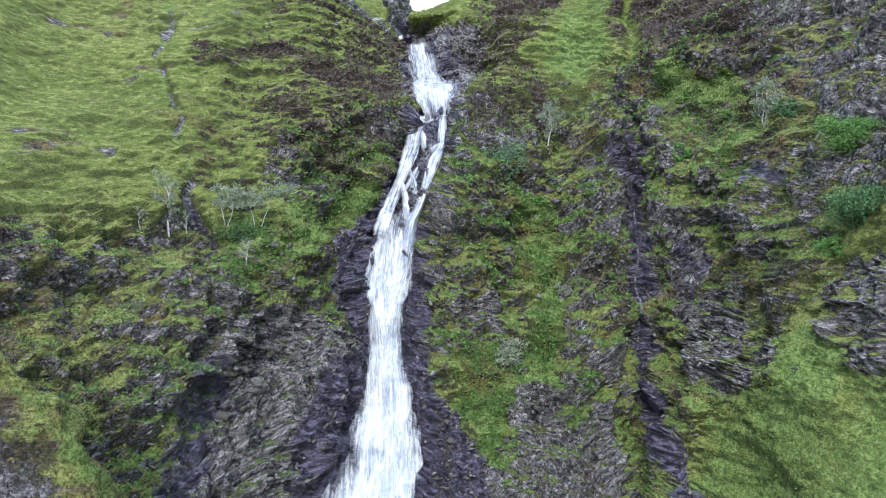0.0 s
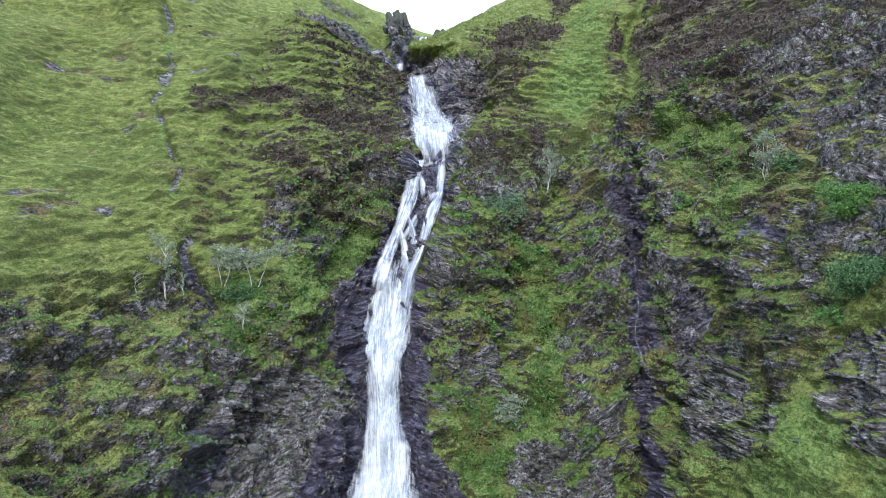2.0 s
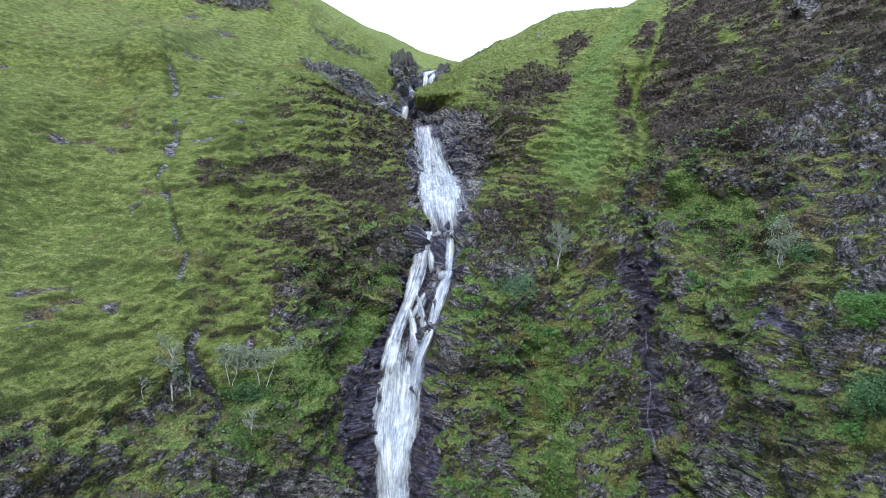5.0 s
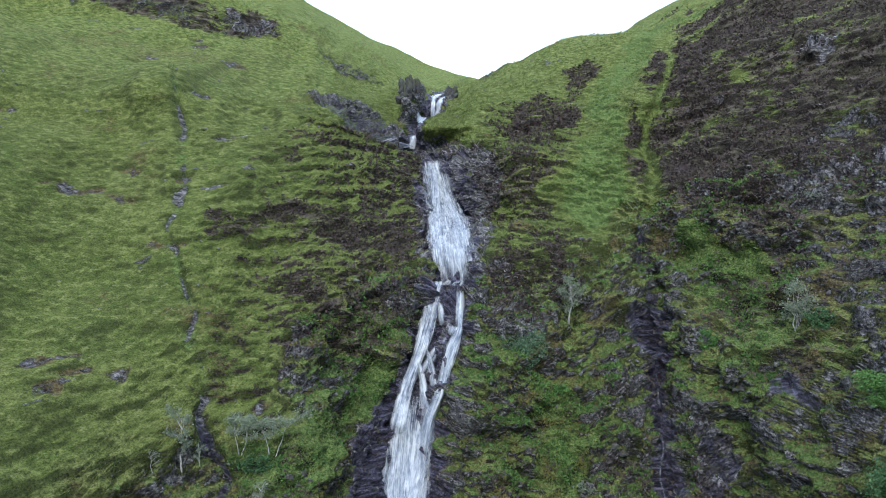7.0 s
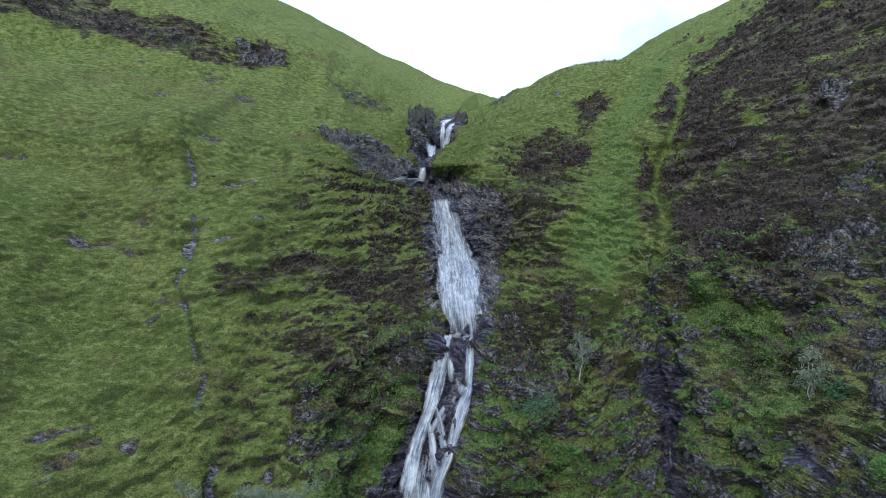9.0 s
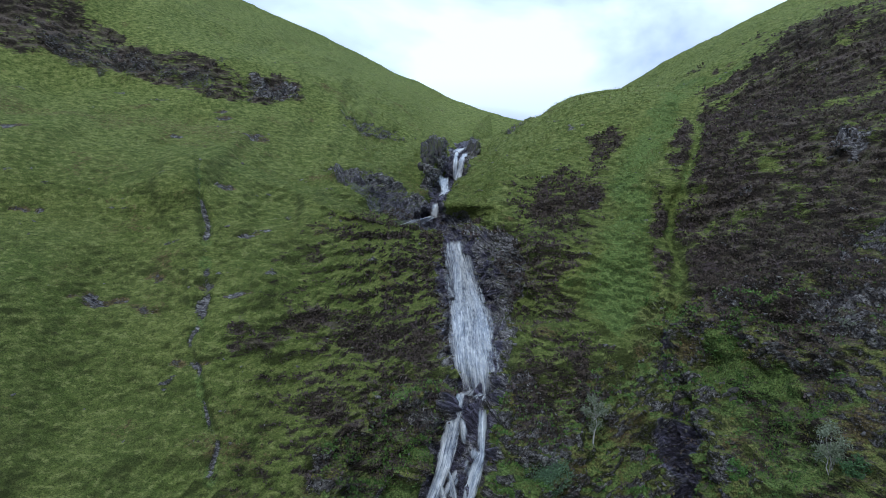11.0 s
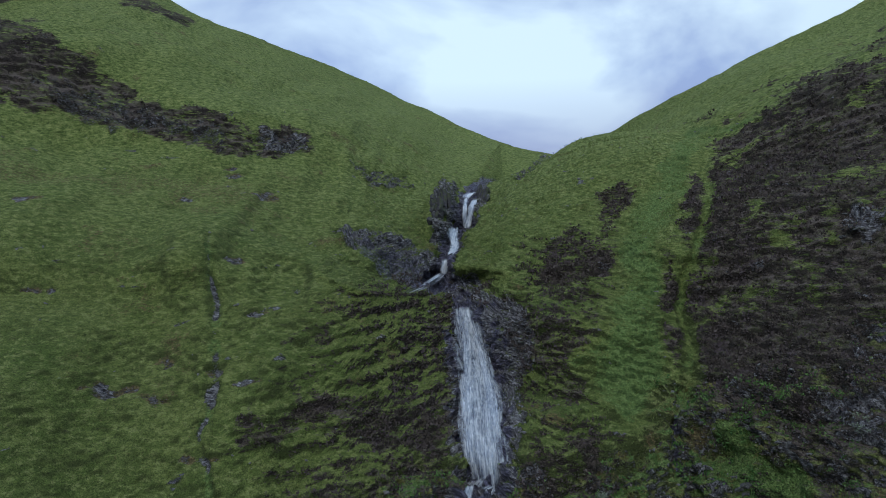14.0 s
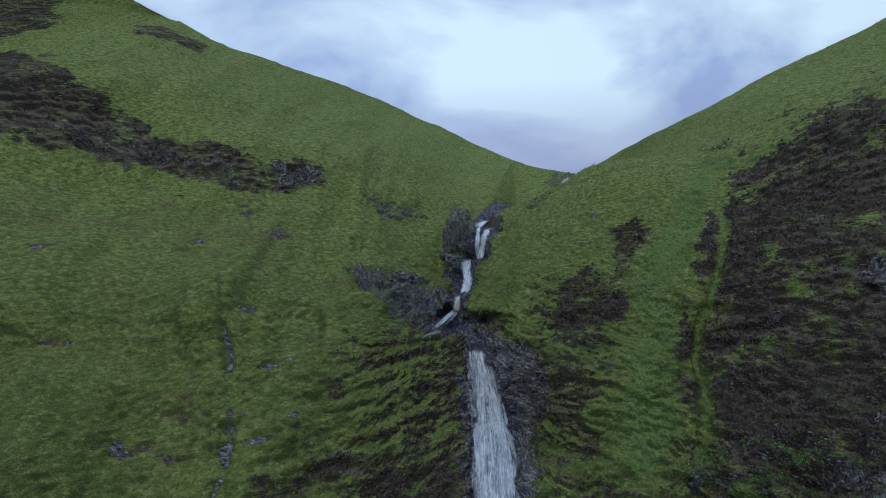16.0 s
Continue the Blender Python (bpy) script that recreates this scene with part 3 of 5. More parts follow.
heather = np.maximum.reduce([
    patch([(29, 76), (31, 83), (39, 96), (50, 108), (54, 117), (62, 117), (69, 124), (76, 122), (101, 141), (140, 150), (140, 86), (60, 70), (46, 65), (37, 61), (31, 63), (29, 70)], 4.5, 4.0, 3, 4) * 0.92,
    patch([(29, 84), (33, 83), (29, 70), (22, 67), (24, 75)], 1.8, 2.0, 4, 4) * 0.92,
    patch([(6, 79), (13, 86), (24, 90), (28, 85), (23, 79), (14, 75)], 3.0, 3.2, 5, 4) * 0.72,
    patch([(20, 95), (29, 99), (31, 90), (23, 88)], 2.2, 2.4, 6, 4) * 0.7,
    patch([(-5, 76), (7, 76), (17, 70), (14, 63), (8, 60), (4, 67)], 2.0, 3.0, 7, 4) * 0.66,
    patch([(4, 58), (14, 59), (15, 52), (9, 48), (4, 50)], 1.5, 2.0, 8, 4) * 0.85,
    patch([(-128, 174), (-116, 173), (-100, 165), (-98, 159), (-112, 160)], 1.0, 2.0, 9) * 0.85,
    patch([(-180, 185), (-156, 188), (-143, 167), (-146, 153), (-180, 150)], 2.0, 3.0, 10) * 0.85,
    patch([(-140, 152), (-108, 140), (-88, 126), (-74, 119), (-45, 113), (-44, 108), (-59, 106), (-71, 110), (-99, 116), (-140, 122)], 1.5, 2.2, 11, 5) * 0.9,
    patch([(-20, 46), (-17, 50), (-12, 56), (-8, 62), (-6, 66), (-3.5, 60), (-3, 52), (-5, 46), (-11, 44)], 1.5, 2.4, 12, 4) * 0.75,
    patch([(-19, 47), (-16, 54), (-12, 60), (-8, 63), (-6.5, 60), (-6, 50), (-9, 46)], 1.5, 2.2, 51, 4) * 0.68,
    patch([(-11, 67), (-10, 75), (-7, 75), (-6, 66)], 1.2, 1.6, 52, 4) * 0.55,
    patch([(-33, 61), (-18, 64), (-12, 61), (-12, 58), (-22, 58), (-32, 59)], 1.2, 2.4, 13, 4) * 0.72,
    patch([(-30, 72), (-23, 71), (-24, 69), (-31, 70)], 0.8, 1.4, 14, 3) * 0.7,
    patch([(-24, 54), (-15, 55), (-14, 50), (-20, 51)], 0.8, 1.8, 15, 3) * 0.65,
])
bright = np.maximum.reduce([
    patch([(50, 116), (57, 113), (41, 100), (30, 82), (25, 67), (19, 58), (14, 66), (20, 75), (28, 92)], 1.5, 1.5, 16) * 0.6,
    patch([(-23, 38), (-14, 38), (-12, 43), (-7, 44), (-8, 38), (-13, 35), (-18, 32), (-22, 33)], 1.0, 2.0, 17, 4) * 0.75,
    patch([(26, 25), (33, 31), (36, 20), (30, 5), (18, 8), (25, 17)], 1.0, 1.5, 18, 4) * 0.62,
    patch([(9, 42), (13, 41), (14, 30), (12, 20), (8, 21), (9, 32)], 1.0, 1.6, 19, 3) * 0.72,
    patch([(0, 24), (6, 25), (8, 19), (5, 14), (1, 18)], 1.0, 1.4, 20, 3) * 0.8,
    patch([(-14, 50), (-7, 47), (-8, 43), (-14, 45)], 1.0, 1.8, 21, 3) * 0.6,
    patch([(31, 60), (36, 57), (36, 47), (32, 45), (30, 52)], 1.0, 1.8, 22, 3) * 0.65,
])
crag = np.maximum.reduce([
    patch([(-22, 28), (-16, 29), (-11, 28), (-9, 26), (-8, 5), (-19, 5), (-20, 22)], 0.8, 1.5, 23, 3),
    patch([(-12.5, 33), (-11, 38), (-8, 40), (-8, 5), (-14, 5), (-13, 22), (-10, 26)], 0.6, 0.8, 24, 3),
    patch([(-4, 36), (-1.5, 33), (-2.5, 25), (0, 20), (4, 14), (5, 5), (-4, 5)], 0.6, 0.8, 25, 3),
    patch([(1, 30), (5, 31.5), (7.5, 29), (6, 26), (2, 26.5)], 0.8, 1.2, 26, 2) * 0.8,
    patch([(7, 21), (12, 21), (14, 17), (18, 19.5), (19, 5), (8, 5)], 0.8, 1.4, 27, 3) * 0.85,
    patch([(21.2, 50), (26.5, 49), (25.9, 43), (24.7, 39), (23.9, 34), (23.3, 28), (23.2, 20), (23.2, 5), (21.9, 5), (22.0, 24), (22.7, 36), (22.2, 42)], 0.5, 0.5, 28, 2),
    patch([(26.5, 39), (29.5, 36.5), (29.5, 33), (26, 29.5), (25.6, 33)], 0.7, 0.9, 29, 2),
    patch([(26, 28.5), (29.3, 31.5), (28.5, 27), (25.5, 19), (24.6, 24)], 0.7, 0.9, 30, 2) * 0.9,
    patch([(36.4, 47), (40, 48), (40, 42), (36, 41.5)], 0.7, 0.9, 31, 2) * 0.9,
    patch([(31.5, 33.5), (33.5, 34.5), (34, 29), (32, 24.5), (30.6, 26)], 0.7, 0.9, 32, 2) * 0.9,
    patch([(-3.5, 75.5), (5, 75), (7, 69), (6, 63), (3, 57), (0.8, 59), (-0.6, 67)], 0.7, 1.0, 33, 2),
    patch([(-8, 79), (-3, 79), (0, 76), (0, 72), (-3.5, 72.5), (-6.8, 73)], 0.6, 0.8, 47, 2) * 0.9,
    patch([(-7, 74), (-5.5, 73), (-5, 66), (-3, 55), (-5.5, 55), (-7, 62)], 0.6, 0.7, 34, 2),
    patch([(-13.5, 107), (-9, 102), (-9, 92), (-11, 84), (-13, 86), (-14, 98)], 0.8, 1.0, 35, 2),
    patch([(-5, 104), (0, 107), (0.5, 100), (-3.5, 93), (-4.4, 98)], 0.7, 0.8, 36, 2),
    patch([(-33, 88.5), (-22, 88.5), (-11, 83), (-9, 76), (-17, 76.5), (-20, 81), (-28, 86)], 0.8, 1.4, 37, 3) * 0.85,
    patch([(-108, 128), (-88, 121), (-74, 116), (-60, 116), (-60, 107), (-71, 110), (-90, 113)], 1.0, 2.0, 38, 3) * 0.5,
    patch([(-54, 114), (-45, 111), (-44, 108), (-53, 107)], 0.8, 1.4, 39, 3) * 0.75,
    patch([(-36, 107), (-22, 105), (-20, 101), (-29, 102)], 0.7, 1.4, 40, 3) * 0.62,
    patch([(51.5, 87), (54.5, 91), (55.6, 88.5), (53, 84)], 0.5, 0.6, 41, 2) * 0.9,
    patch([(17, 121), (22, 126.5), (30, 127), (31, 122), (26, 118), (20, 117)], 0.8, 1.2, 45, 3) * 0.9,
    patch([(7, 106), (14, 110), (15, 107), (8, 103)], 0.7, 1.0, 42, 3) * 0.7,
])
streamline = pchip(STREAM_Z, STREAM_X, np.clip(Z0, 4, 112).ravel()).reshape(X.shape)
banks = pchip(STREAM_Z, STREAM_HALF, np.clip(Z0, 4, 112).ravel()).reshape(X.shape)
bed = smooth(1.15, 0.8, np.abs(X - streamline) / (banks * np.where((X > streamline) & (Z0 < 44), 0.8, 1.0)) + 0.45 * fbm(X / 2.2, Y0 / 2, Z0 / 1.6, 4, 70)) * smooth(112, 106, Z0)
left_gully = np.interp(Z0, LEFT_Z, LEFT_X)
aside = X - left_gully + 0.7 * fbm(X / 6, Y0 * 0, Z0 / 4, 3, 71)
rill = np.exp(-(aside / 0.9) ** 2) * (0.62 + 0.5 * fbm(X / 4, Y0 / 4, Z0 / 2.5, 2, 73)) * smooth(95, 88, Z0) * smooth(22, 27, Z0)
right_gully = np.interp(Z0, RIGHT_Z, RIGHT_X)
trickle = np.exp(-((X - right_gully + 0.5 * fbm(X / 3, Y0 * 0, Z0 / 3, 2, 72)) / 1.0) ** 2) * smooth(70, 56, Z0)
rim_grass = smooth(128, 120, Y0) * smooth(72.5, 75, Z0) * smooth(-6.8, -8.6, X) * smooth(-30, -24, X)
bed = bed * (1 - rim_grass)
crag = np.maximum(crag, bed) * (1 - rim_grass)
trench = np.exp(-(aside / (0.34 + 0.25 * smooth(42, 38, Z0) + 0.25 * np.exp(-((Z0 - 64.5) / 2.5) ** 2) + 0.6 * np.exp(-((Z0 - 57.5) / 0.8) ** 2))) ** 2) * smooth(31.5, 34, Z0) * smooth(92, 80, Z0) * np.clip(0.62 + 1.0 * fbm(X / 2, Y0 / 3, Z0 / 2.4, 3, 76) + 0.5 * np.exp(-((Z0 - 64.5) / 2.5) ** 2) + 0.5 * np.exp(-((Z0 - 57.5) / 0.8) ** 2) + 0.4 * smooth(43, 39, Z0), 0, 1)

upper_gully = np.exp(-((X - right_gully + 0.8 * fbm(X / 5, Y0 * 0, Z0 / 5, 2, 75)) / 0.9) ** 2) * smooth(58, 64, Z0) * smooth(108, 98, Z0)
heather = heather * (1 - 0.45 * upper_gully)
bright = np.maximum(bright, 0.42 * upper_gully)
BARE = ((-51.7, 65.8), (-49.3, 65.2), (-44.8, 64.3), (-38.1, 60.1), (-38.1, 67.1), (-35.8, 57.5), (-45.6, 68.3), (-37.3, 45.5), (-39.0, 46.7), (-20.9, 41.0), (-34.5, 74.7), (-44.4, 64.2), (-52.0, 65.9), (-41.1, 83.1), (-46.9, 95.3), (-32.8, 45.2), (-37.0, 44.8), (-32.1, 65.8), (-56.1, 101.5), (-50.4, 65.1), (-56.6, 99.8), (-47.3, 96.1), (-67.8, 78.0), (-55.4, 99.4), (-46.8, 96.2), (-79.6, 92.7))
bare = np.zeros_like(X)
for k, (bx, bz) in enumerate(BARE):
    wide_b = 1.3 + 0.6 * (k % 3)
    bare = np.maximum(bare, patch([(bx - wide_b, bz), (bx, bz + 0.6), (bx + wide_b, bz + 0.1), (bx + 0.2, bz - 0.7)], 0.5, 0.7, 0, 2))

# relief: swells, sheep terraces on the grass, stepped and split rock on the cliffs
swell = (0.9 * fbm(X / 14, Y0 / 14, Z0 / 14, 4, 80) + 1.5 * (1 - cliffs) * fbm((X + 0.25 * Z0) / 9, Y0 / 60, Z0 / 45, 3, 89) * smooth(-16, -28, X)) * smooth(20, 60, Y0) * (0.25 + 0.75 * smooth(290, 190, Y0))
terrace = fbm(X / 4.2, Y0 / 5.0, (Z0 + 0.12 * np.abs(X + 8)) / 1.15, 5, 81, 0.58)
steps = 0.06 + 0.34 * smooth(-42, -13, X) * smooth(30, 18, X) * smooth(95, 76, Z0) + 0.12 * heather
tussock = fbm(X / 0.9, Y0 / 0.9, Z0 / 0.9, 2, 82)
tilt = np.where(X > 14, Z0 * 0.86 - X * 0.5, Z0 * 0.93 + X * 0.35)
along = np.where(X > 14, X * 0.86 + Z0 * 0.5, X * 0.93 - Z0 * 0.35)
bend = 0.5 * fbm(X / 4, Y0 / 4, Z0 / 4, 3, 83)
layer = tilt / 0.8 + bend
split = value_noise(np.floor(layer) * 7.3, along / 1.6 + np.floor(layer) * 3.7, Y0 / 6, 84)
saw = layer - np.floor(layer)
strata = 0.45 * split + 0.22 * (1 - saw)
blocks = fbm(X / 1.7, Y0 / 1.7, Z0 / 1.7, 4, 85, 0.55)
blocky = np.round(blocks * 4) / 4 * 0.7 + blocks * 0.3
lumpy = fbm(X / 5.5, Y0 / 5.5, Z0 / 4.0, 4, 86)
clefts = np.clip(1 - 5.5 * np.abs(fbm(along / 2.6, Y0 / 2.6, tilt / 1.5, 3, 102)), 0, 1) * smooth(-0.25, 0.3, fbm(X / 7, Y0 / 7, Z0 / 7, 2, 103))
flank = 1 - 0.65 * smooth(25, 31, X) - 0.5 * smooth(-20, -26, X)
calm = 1 - 0.75 * np.clip(bright, 0, 1) * (1 - crag)
rise = swell + (1 - cliffs) * (1 - crag) * (steps * terrace + 0.15 * tussock) + cliffs * (1.5 * lumpy + 0.5 * fbm(X / 1.5, Y0 / 1.5, Z0 / 1.1, 3, 87) * calm - 0.5 * clefts * flank * calm)
rise = rise + 0.95 * flank * calm * cliffs * (1 - crag) * fbm(along / 2.3, Y0 / 2.3, tilt / 1.25, 4, 101) + crag * (1.2 * strata + 1.1 * blocky) * (1 - 0.25 * bed) * (0.35 + 0.65 * smooth(240, 160, Y0)) - 0.2 * rill - (0.3 + 0.6 * smooth(44, 40, Z0)) * trench - 0.4 * trickle - 0.8 * upper_gully - 0.25 * bare + 0.42 * heather * fbm(X / 2.4, Y0 / 2.0, (Z0 - 0.15 * X) / 0.75, 4, 88)
fade = smooth(420, 300, Y0)
P1 = np.stack([X, Y0, Z0], -1) + N0 * (rise * fade)[..., None]
N1 = normals(P1[..., 0], P1[..., 1], P1[..., 2])
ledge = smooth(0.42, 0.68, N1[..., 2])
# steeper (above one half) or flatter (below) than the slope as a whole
# drives the painted shade in the hillside colours, and where rock and heather grow
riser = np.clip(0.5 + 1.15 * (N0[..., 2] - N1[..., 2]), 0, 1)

n1, n2, n3 = (fbm(X / 5, Y0 / 5, Z0 / 5, 4, 90 + k) for k in range(3))
small = fbm(X / 1.6, Y0 / 1.6, Z0 / 1.2, 3, 95)
rock = np.maximum(crag * (1.0 - 0.55 * smooth(0.55, 0.8, N1[..., 2]) * (1 - bed)), cliffs * (0.30 + 0.30 * n1 + 0.2 * small + 0.55 * (riser - 0.5)) * (1 - 0.6 * ledge))
ribs = fbm(along / 2.3, Y0 / 2.3, tilt / 1.25, 4, 101)
rock = np.maximum(rock, cliffs * (0.24 + 0.40 * ribs + 0.18 * n1 + 0.35 * (riser - 0.5) + 0.06 * smooth(22, 28, X) * smooth(30, 40, Z0)) * (1 - 0.3 * ledge) * (1 - 0.5 * bright))
rock = np.maximum(rock, (1 - cliffs) * smooth(0.95, 1.35, terrace + 0.5 * n2 + 0.25 * small) * 0.62 * smooth(200, 150, Y0))
rock = rock * (1 - np.clip(bright * 1.1, 0, 0.8) * (1 - crag))
rock = rock * (1 - 0.3 * smooth(27, 31, X) * smooth(38, 32, Z0) * (1 - 0.5 * crag))
rock = np.maximum(rock, bare * (0.6 + 0.3 * small))
rock = np.maximum(rock, trench * 0.8)
rough_left = patch([(-40, 38), (-26, 36.5), (-19, 33), (-17, 29), (-22, 26), (-24, 10), (-40, 10)], 2.0, 2.0, 46, 4)
rock = np.maximum(rock, rough_left * (0.36 + 0.3 * ribs + 0.2 * small) * (1 - 0.4 * ledge))
wet = (1 - rim_grass) * np.maximum.reduce([patch([(26.5, 38), (29.3, 36), (29.3, 33), (26.6, 29), (25.8, 33)], 0.7, 0.9, 49, 2) * (0.5 + 0.3 * small),
    patch([(-3.5, 75), (1.5, 74), (3.5, 69), (3, 62), (2, 57), (0.8, 59), (-0.6, 67)], 0.8, 1.0, 50, 2) * (0.5 + 0.3 * small),
    patch([(-30, 87.5), (-20, 84), (-11, 82.5), (-8.5, 78), (-10, 76.6), (-18, 76.8), (-26, 85)], 0.6, 1.0, 48, 2) * 0.52,
    trench * smooth(43, 39, Z0) * 0.75, bed * (0.62 + 0.25 * small), trickle * (0.7 + 0.3 * small),
    patch([(-12.5, 33), (-11, 38), (-8, 40), (-8, 5), (-14, 5), (-13, 21), (-10, 25)], 0.6, 0.8, 24, 3) * 0.7,
    patch([(-4, 36), (-1.5, 33), (-2.5, 25), (0, 20), (4, 14), (5, 5), (-4, 5)], 0.6, 0.8, 25, 3) * 0.7,
    patch([(21.2, 50), (26.5, 49), (25.9, 43), (24.7, 39), (23.9, 34), (23.3, 28), (23.2, 20), (23.2, 5), (21.9, 5), (22.0, 24), (22.7, 36), (22.2, 42)], 0.5, 0.5, 28, 2) * (0.78 + 0.25 * small),
    patch([(-22, 25), (-18.5, 27), (-18, 5), (-21, 5), (-21, 18)], 0.6, 1.0, 43, 2) * 0.62,
    patch([(32, 43.5), (34, 44.5), (34, 42), (32.5, 41)], 0.5, 0.5, 44, 2) * 0.7])
heather = np.maximum(heather * (0.78 + 0.3 * n2 + 0.15 * small), cliffs * (0.31 + 0.30 * n2 + 0.2 * small + 0.16 * smooth(24, 32, X) * smooth(36, 50, Z0) - 0.1 * smooth(30, 20, Z0) - 0.14 * smooth(22, 30, X) * smooth(48, 38, Z0)))
band = np.maximum(0.85 * smooth(-44, -14, X) * smooth(-4, -7, X) * smooth(84, 76, Z0), 0.7 * smooth(2, 6, X) * smooth(34, 20, X) * smooth(100, 80, Z0))
band = np.maximum(band, 0.3 * smooth(300, 180, Y0))
heather = np.maximum(heather, (1 - cliffs) * band * np.clip(0.22 + 0.5 * smooth(0.48, 0.72, riser) + 0.22 * n3 + 0.15 * small, 0, 0.8))
heather = heather * (1 - np.clip(1.5 * bright - 0.05, 0, 0.85) * smooth(10, 14, X) * smooth(54, 60, Z0))
heather = np.maximum(heather, rough_left * (0.38 + 0.35 * n2 + 0.2 * small))
lush = np.maximum(np.maximum(bright + 0.15 * n3, np.clip(rill * 0.75, 0, 0.55)), cliffs * (0.48 + 0.28 * n3 + 0.1 * small - 0.6 * (riser - 0.5) - 0.1 * smooth(26, 34, X) * smooth(36, 50, Z0)))
dry = np.maximum(cliffs * (0.30 + 0.35 * fbm(X / 3.5, Y0 / 3.5, Z0 / 3.5, 3, 99)), (1 - cliffs) * (0.16 + 0.3 * n1 + 0.1 * terrace))
dry = np.maximum(np.maximum(dry, cliffs * (0.24 + 0.45 * small)) * (1 - bright), bare * 0.8)
dry = np.maximum(dry, patch([(-100, 104), (-62, 101), (-44, 96), (-50, 91), (-72, 95), (-100, 98)], 3.0, 3.0, 53, 5) * 0.46)

# the sheet runs on as the valley floor behind the eye, and out to the sides
foot = 14
fk = np.linspace(1, 0, foot, endpoint=False)
P2 = np.empty((COLUMNS + 6, LAYERS + foot, 3))
P2[3:-3, foot:] = P1
P2[3:-3, :foot, 0] = X[:, :1]
P2[3:-3, :foot, 1] = P1[:, :1, 1] + (-1400 - P1[:, :1, 1]) * fk ** 2.5
P2[3:-3, :foot, 2] = P1[:, :1, 2] - 3 * fk
for k, far_x in enumerate((-1500, -700, -320)):
    P2[k], P2[-1 - k] = P2[3], P2[-4]
    P2[k, :, 0], P2[-1 - k, :, 0] = far_x, -far_x


def spread(v, floor=None):
    wide = np.pad(v, ((3, 3), (foot, 0)), mode="edge")
    if floor is not None:
        wide[:, :foot - 1] = floor
    return wide


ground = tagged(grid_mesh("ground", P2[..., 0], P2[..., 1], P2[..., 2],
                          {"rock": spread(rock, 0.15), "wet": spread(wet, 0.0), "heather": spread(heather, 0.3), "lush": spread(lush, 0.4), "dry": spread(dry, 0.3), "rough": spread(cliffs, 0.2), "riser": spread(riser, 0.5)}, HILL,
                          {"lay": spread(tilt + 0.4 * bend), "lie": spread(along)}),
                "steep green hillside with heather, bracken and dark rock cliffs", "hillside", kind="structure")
hard = spread(rock)
hard = (hard[:-1, :-1] + hard[1:, 1:]) * 0.5 < 0.55
ground.data.polygons.foreach_set("use_smooth", hard.ravel())


def ground_y(x, z):
    """The y of the finished slope at x and height z."""
    i = int(np.clip(np.searchsorted(X[:, 0], x), 0, COLUMNS - 1))
    o = np.argsort(P1[i, :, 2])
    return float(np.interp(z, P1[i, o, 2], P1[i, o, 1]))


# ---- falling water ----


def part(name, ob, parent, label=""):
    ob.name = name
    ob.parent = parent
    if label:
        tagged(ob, label)
    return ob


def ribbon(z, x, half, seed, lift=0.35, strength=1.0, across=22, step=0.22, fade_in=0.8, even=4):
    """A sheet of falling water down the rock: heights, middles and half widths from top to bottom."""
    zz = np.arange(z[0], z[-1], -step)
    order = np.argsort(z)
    zs = np.array(z, float)[order]
    xc, hw = (pchip(zs, np.array(v, float)[order], zz) for v in (x, half))
    hw = hw * 1.05
    u = np.linspace(-1, 1, across)
    fray = 1 + 0.16 * fbm(np.sign(u)[None] * 5.0 + A0(zz, u) + seed, zz[:, None] / 1.8 + A0(zz, u), A0(zz, u), 3, seed)
    A = xc[:, None] + hw[:, None] * u[None] * (1 + (fray - 1) * np.abs(u[None]))
    H = np.repeat(zz[:, None], across, 1)
    base = np.array([[ground_y(a, h) for a, h in zip(ra, rh)] for ra, rh in zip(A[:, ::3], H[:, ::3])])
    base = np.minimum(base, np.median(base, axis=1, keepdims=True) + 0.6)
    for take, k in ((np.min, even), (np.mean, even)):
        pad = np.pad(base, ((k, k), (0, 0)), mode="edge")
        base = take([pad[j:j + len(base)] for j in range(2 * k + 1)], axis=0)
    full = np.array([np.interp(u, u[::3], r) for r in base])
    bulge = lift * (1 - 0.7 * u[None] ** 2) + 0.16 * fbm(A * 2.2, H * 0.35, 0 * A, 3, seed + 5)
    B = full - bulge
    body = (1 - np.abs(u[None]) ** 3) * 0.95 * strength + 0.16 * fbm(A / 0.8, H / 3, 0 * A, 3, seed + 9)
    ends = np.minimum(smooth(-0.1, fade_in, z[0] - H), smooth(0, 1.0, H - z[-1]) * 0.6 + 0.4)
    run = np.cumsum(np.hypot(np.gradient(B.mean(1)), step))[:, None] + 0 * A
    return grid_mesh("water", A, B, H, {"body": body * ends}, WATER, {"flow_across": A - xc[:, None] + seed, "flow_along": run, "flow_layer": 0 * A + seed})


def A0(zz, u):
    return np.zeros((len(zz), len(u)))


def fall(name, label, sheets):
    root = tagged(new(name), label, "waterfall")
    for k, (pname, z, x, half, kw) in enumerate(sheets):
        part(pname, ribbon(z, x, half, 300 + 17 * k + int(abs(z[0]) * 3), **kw), root)
    return root


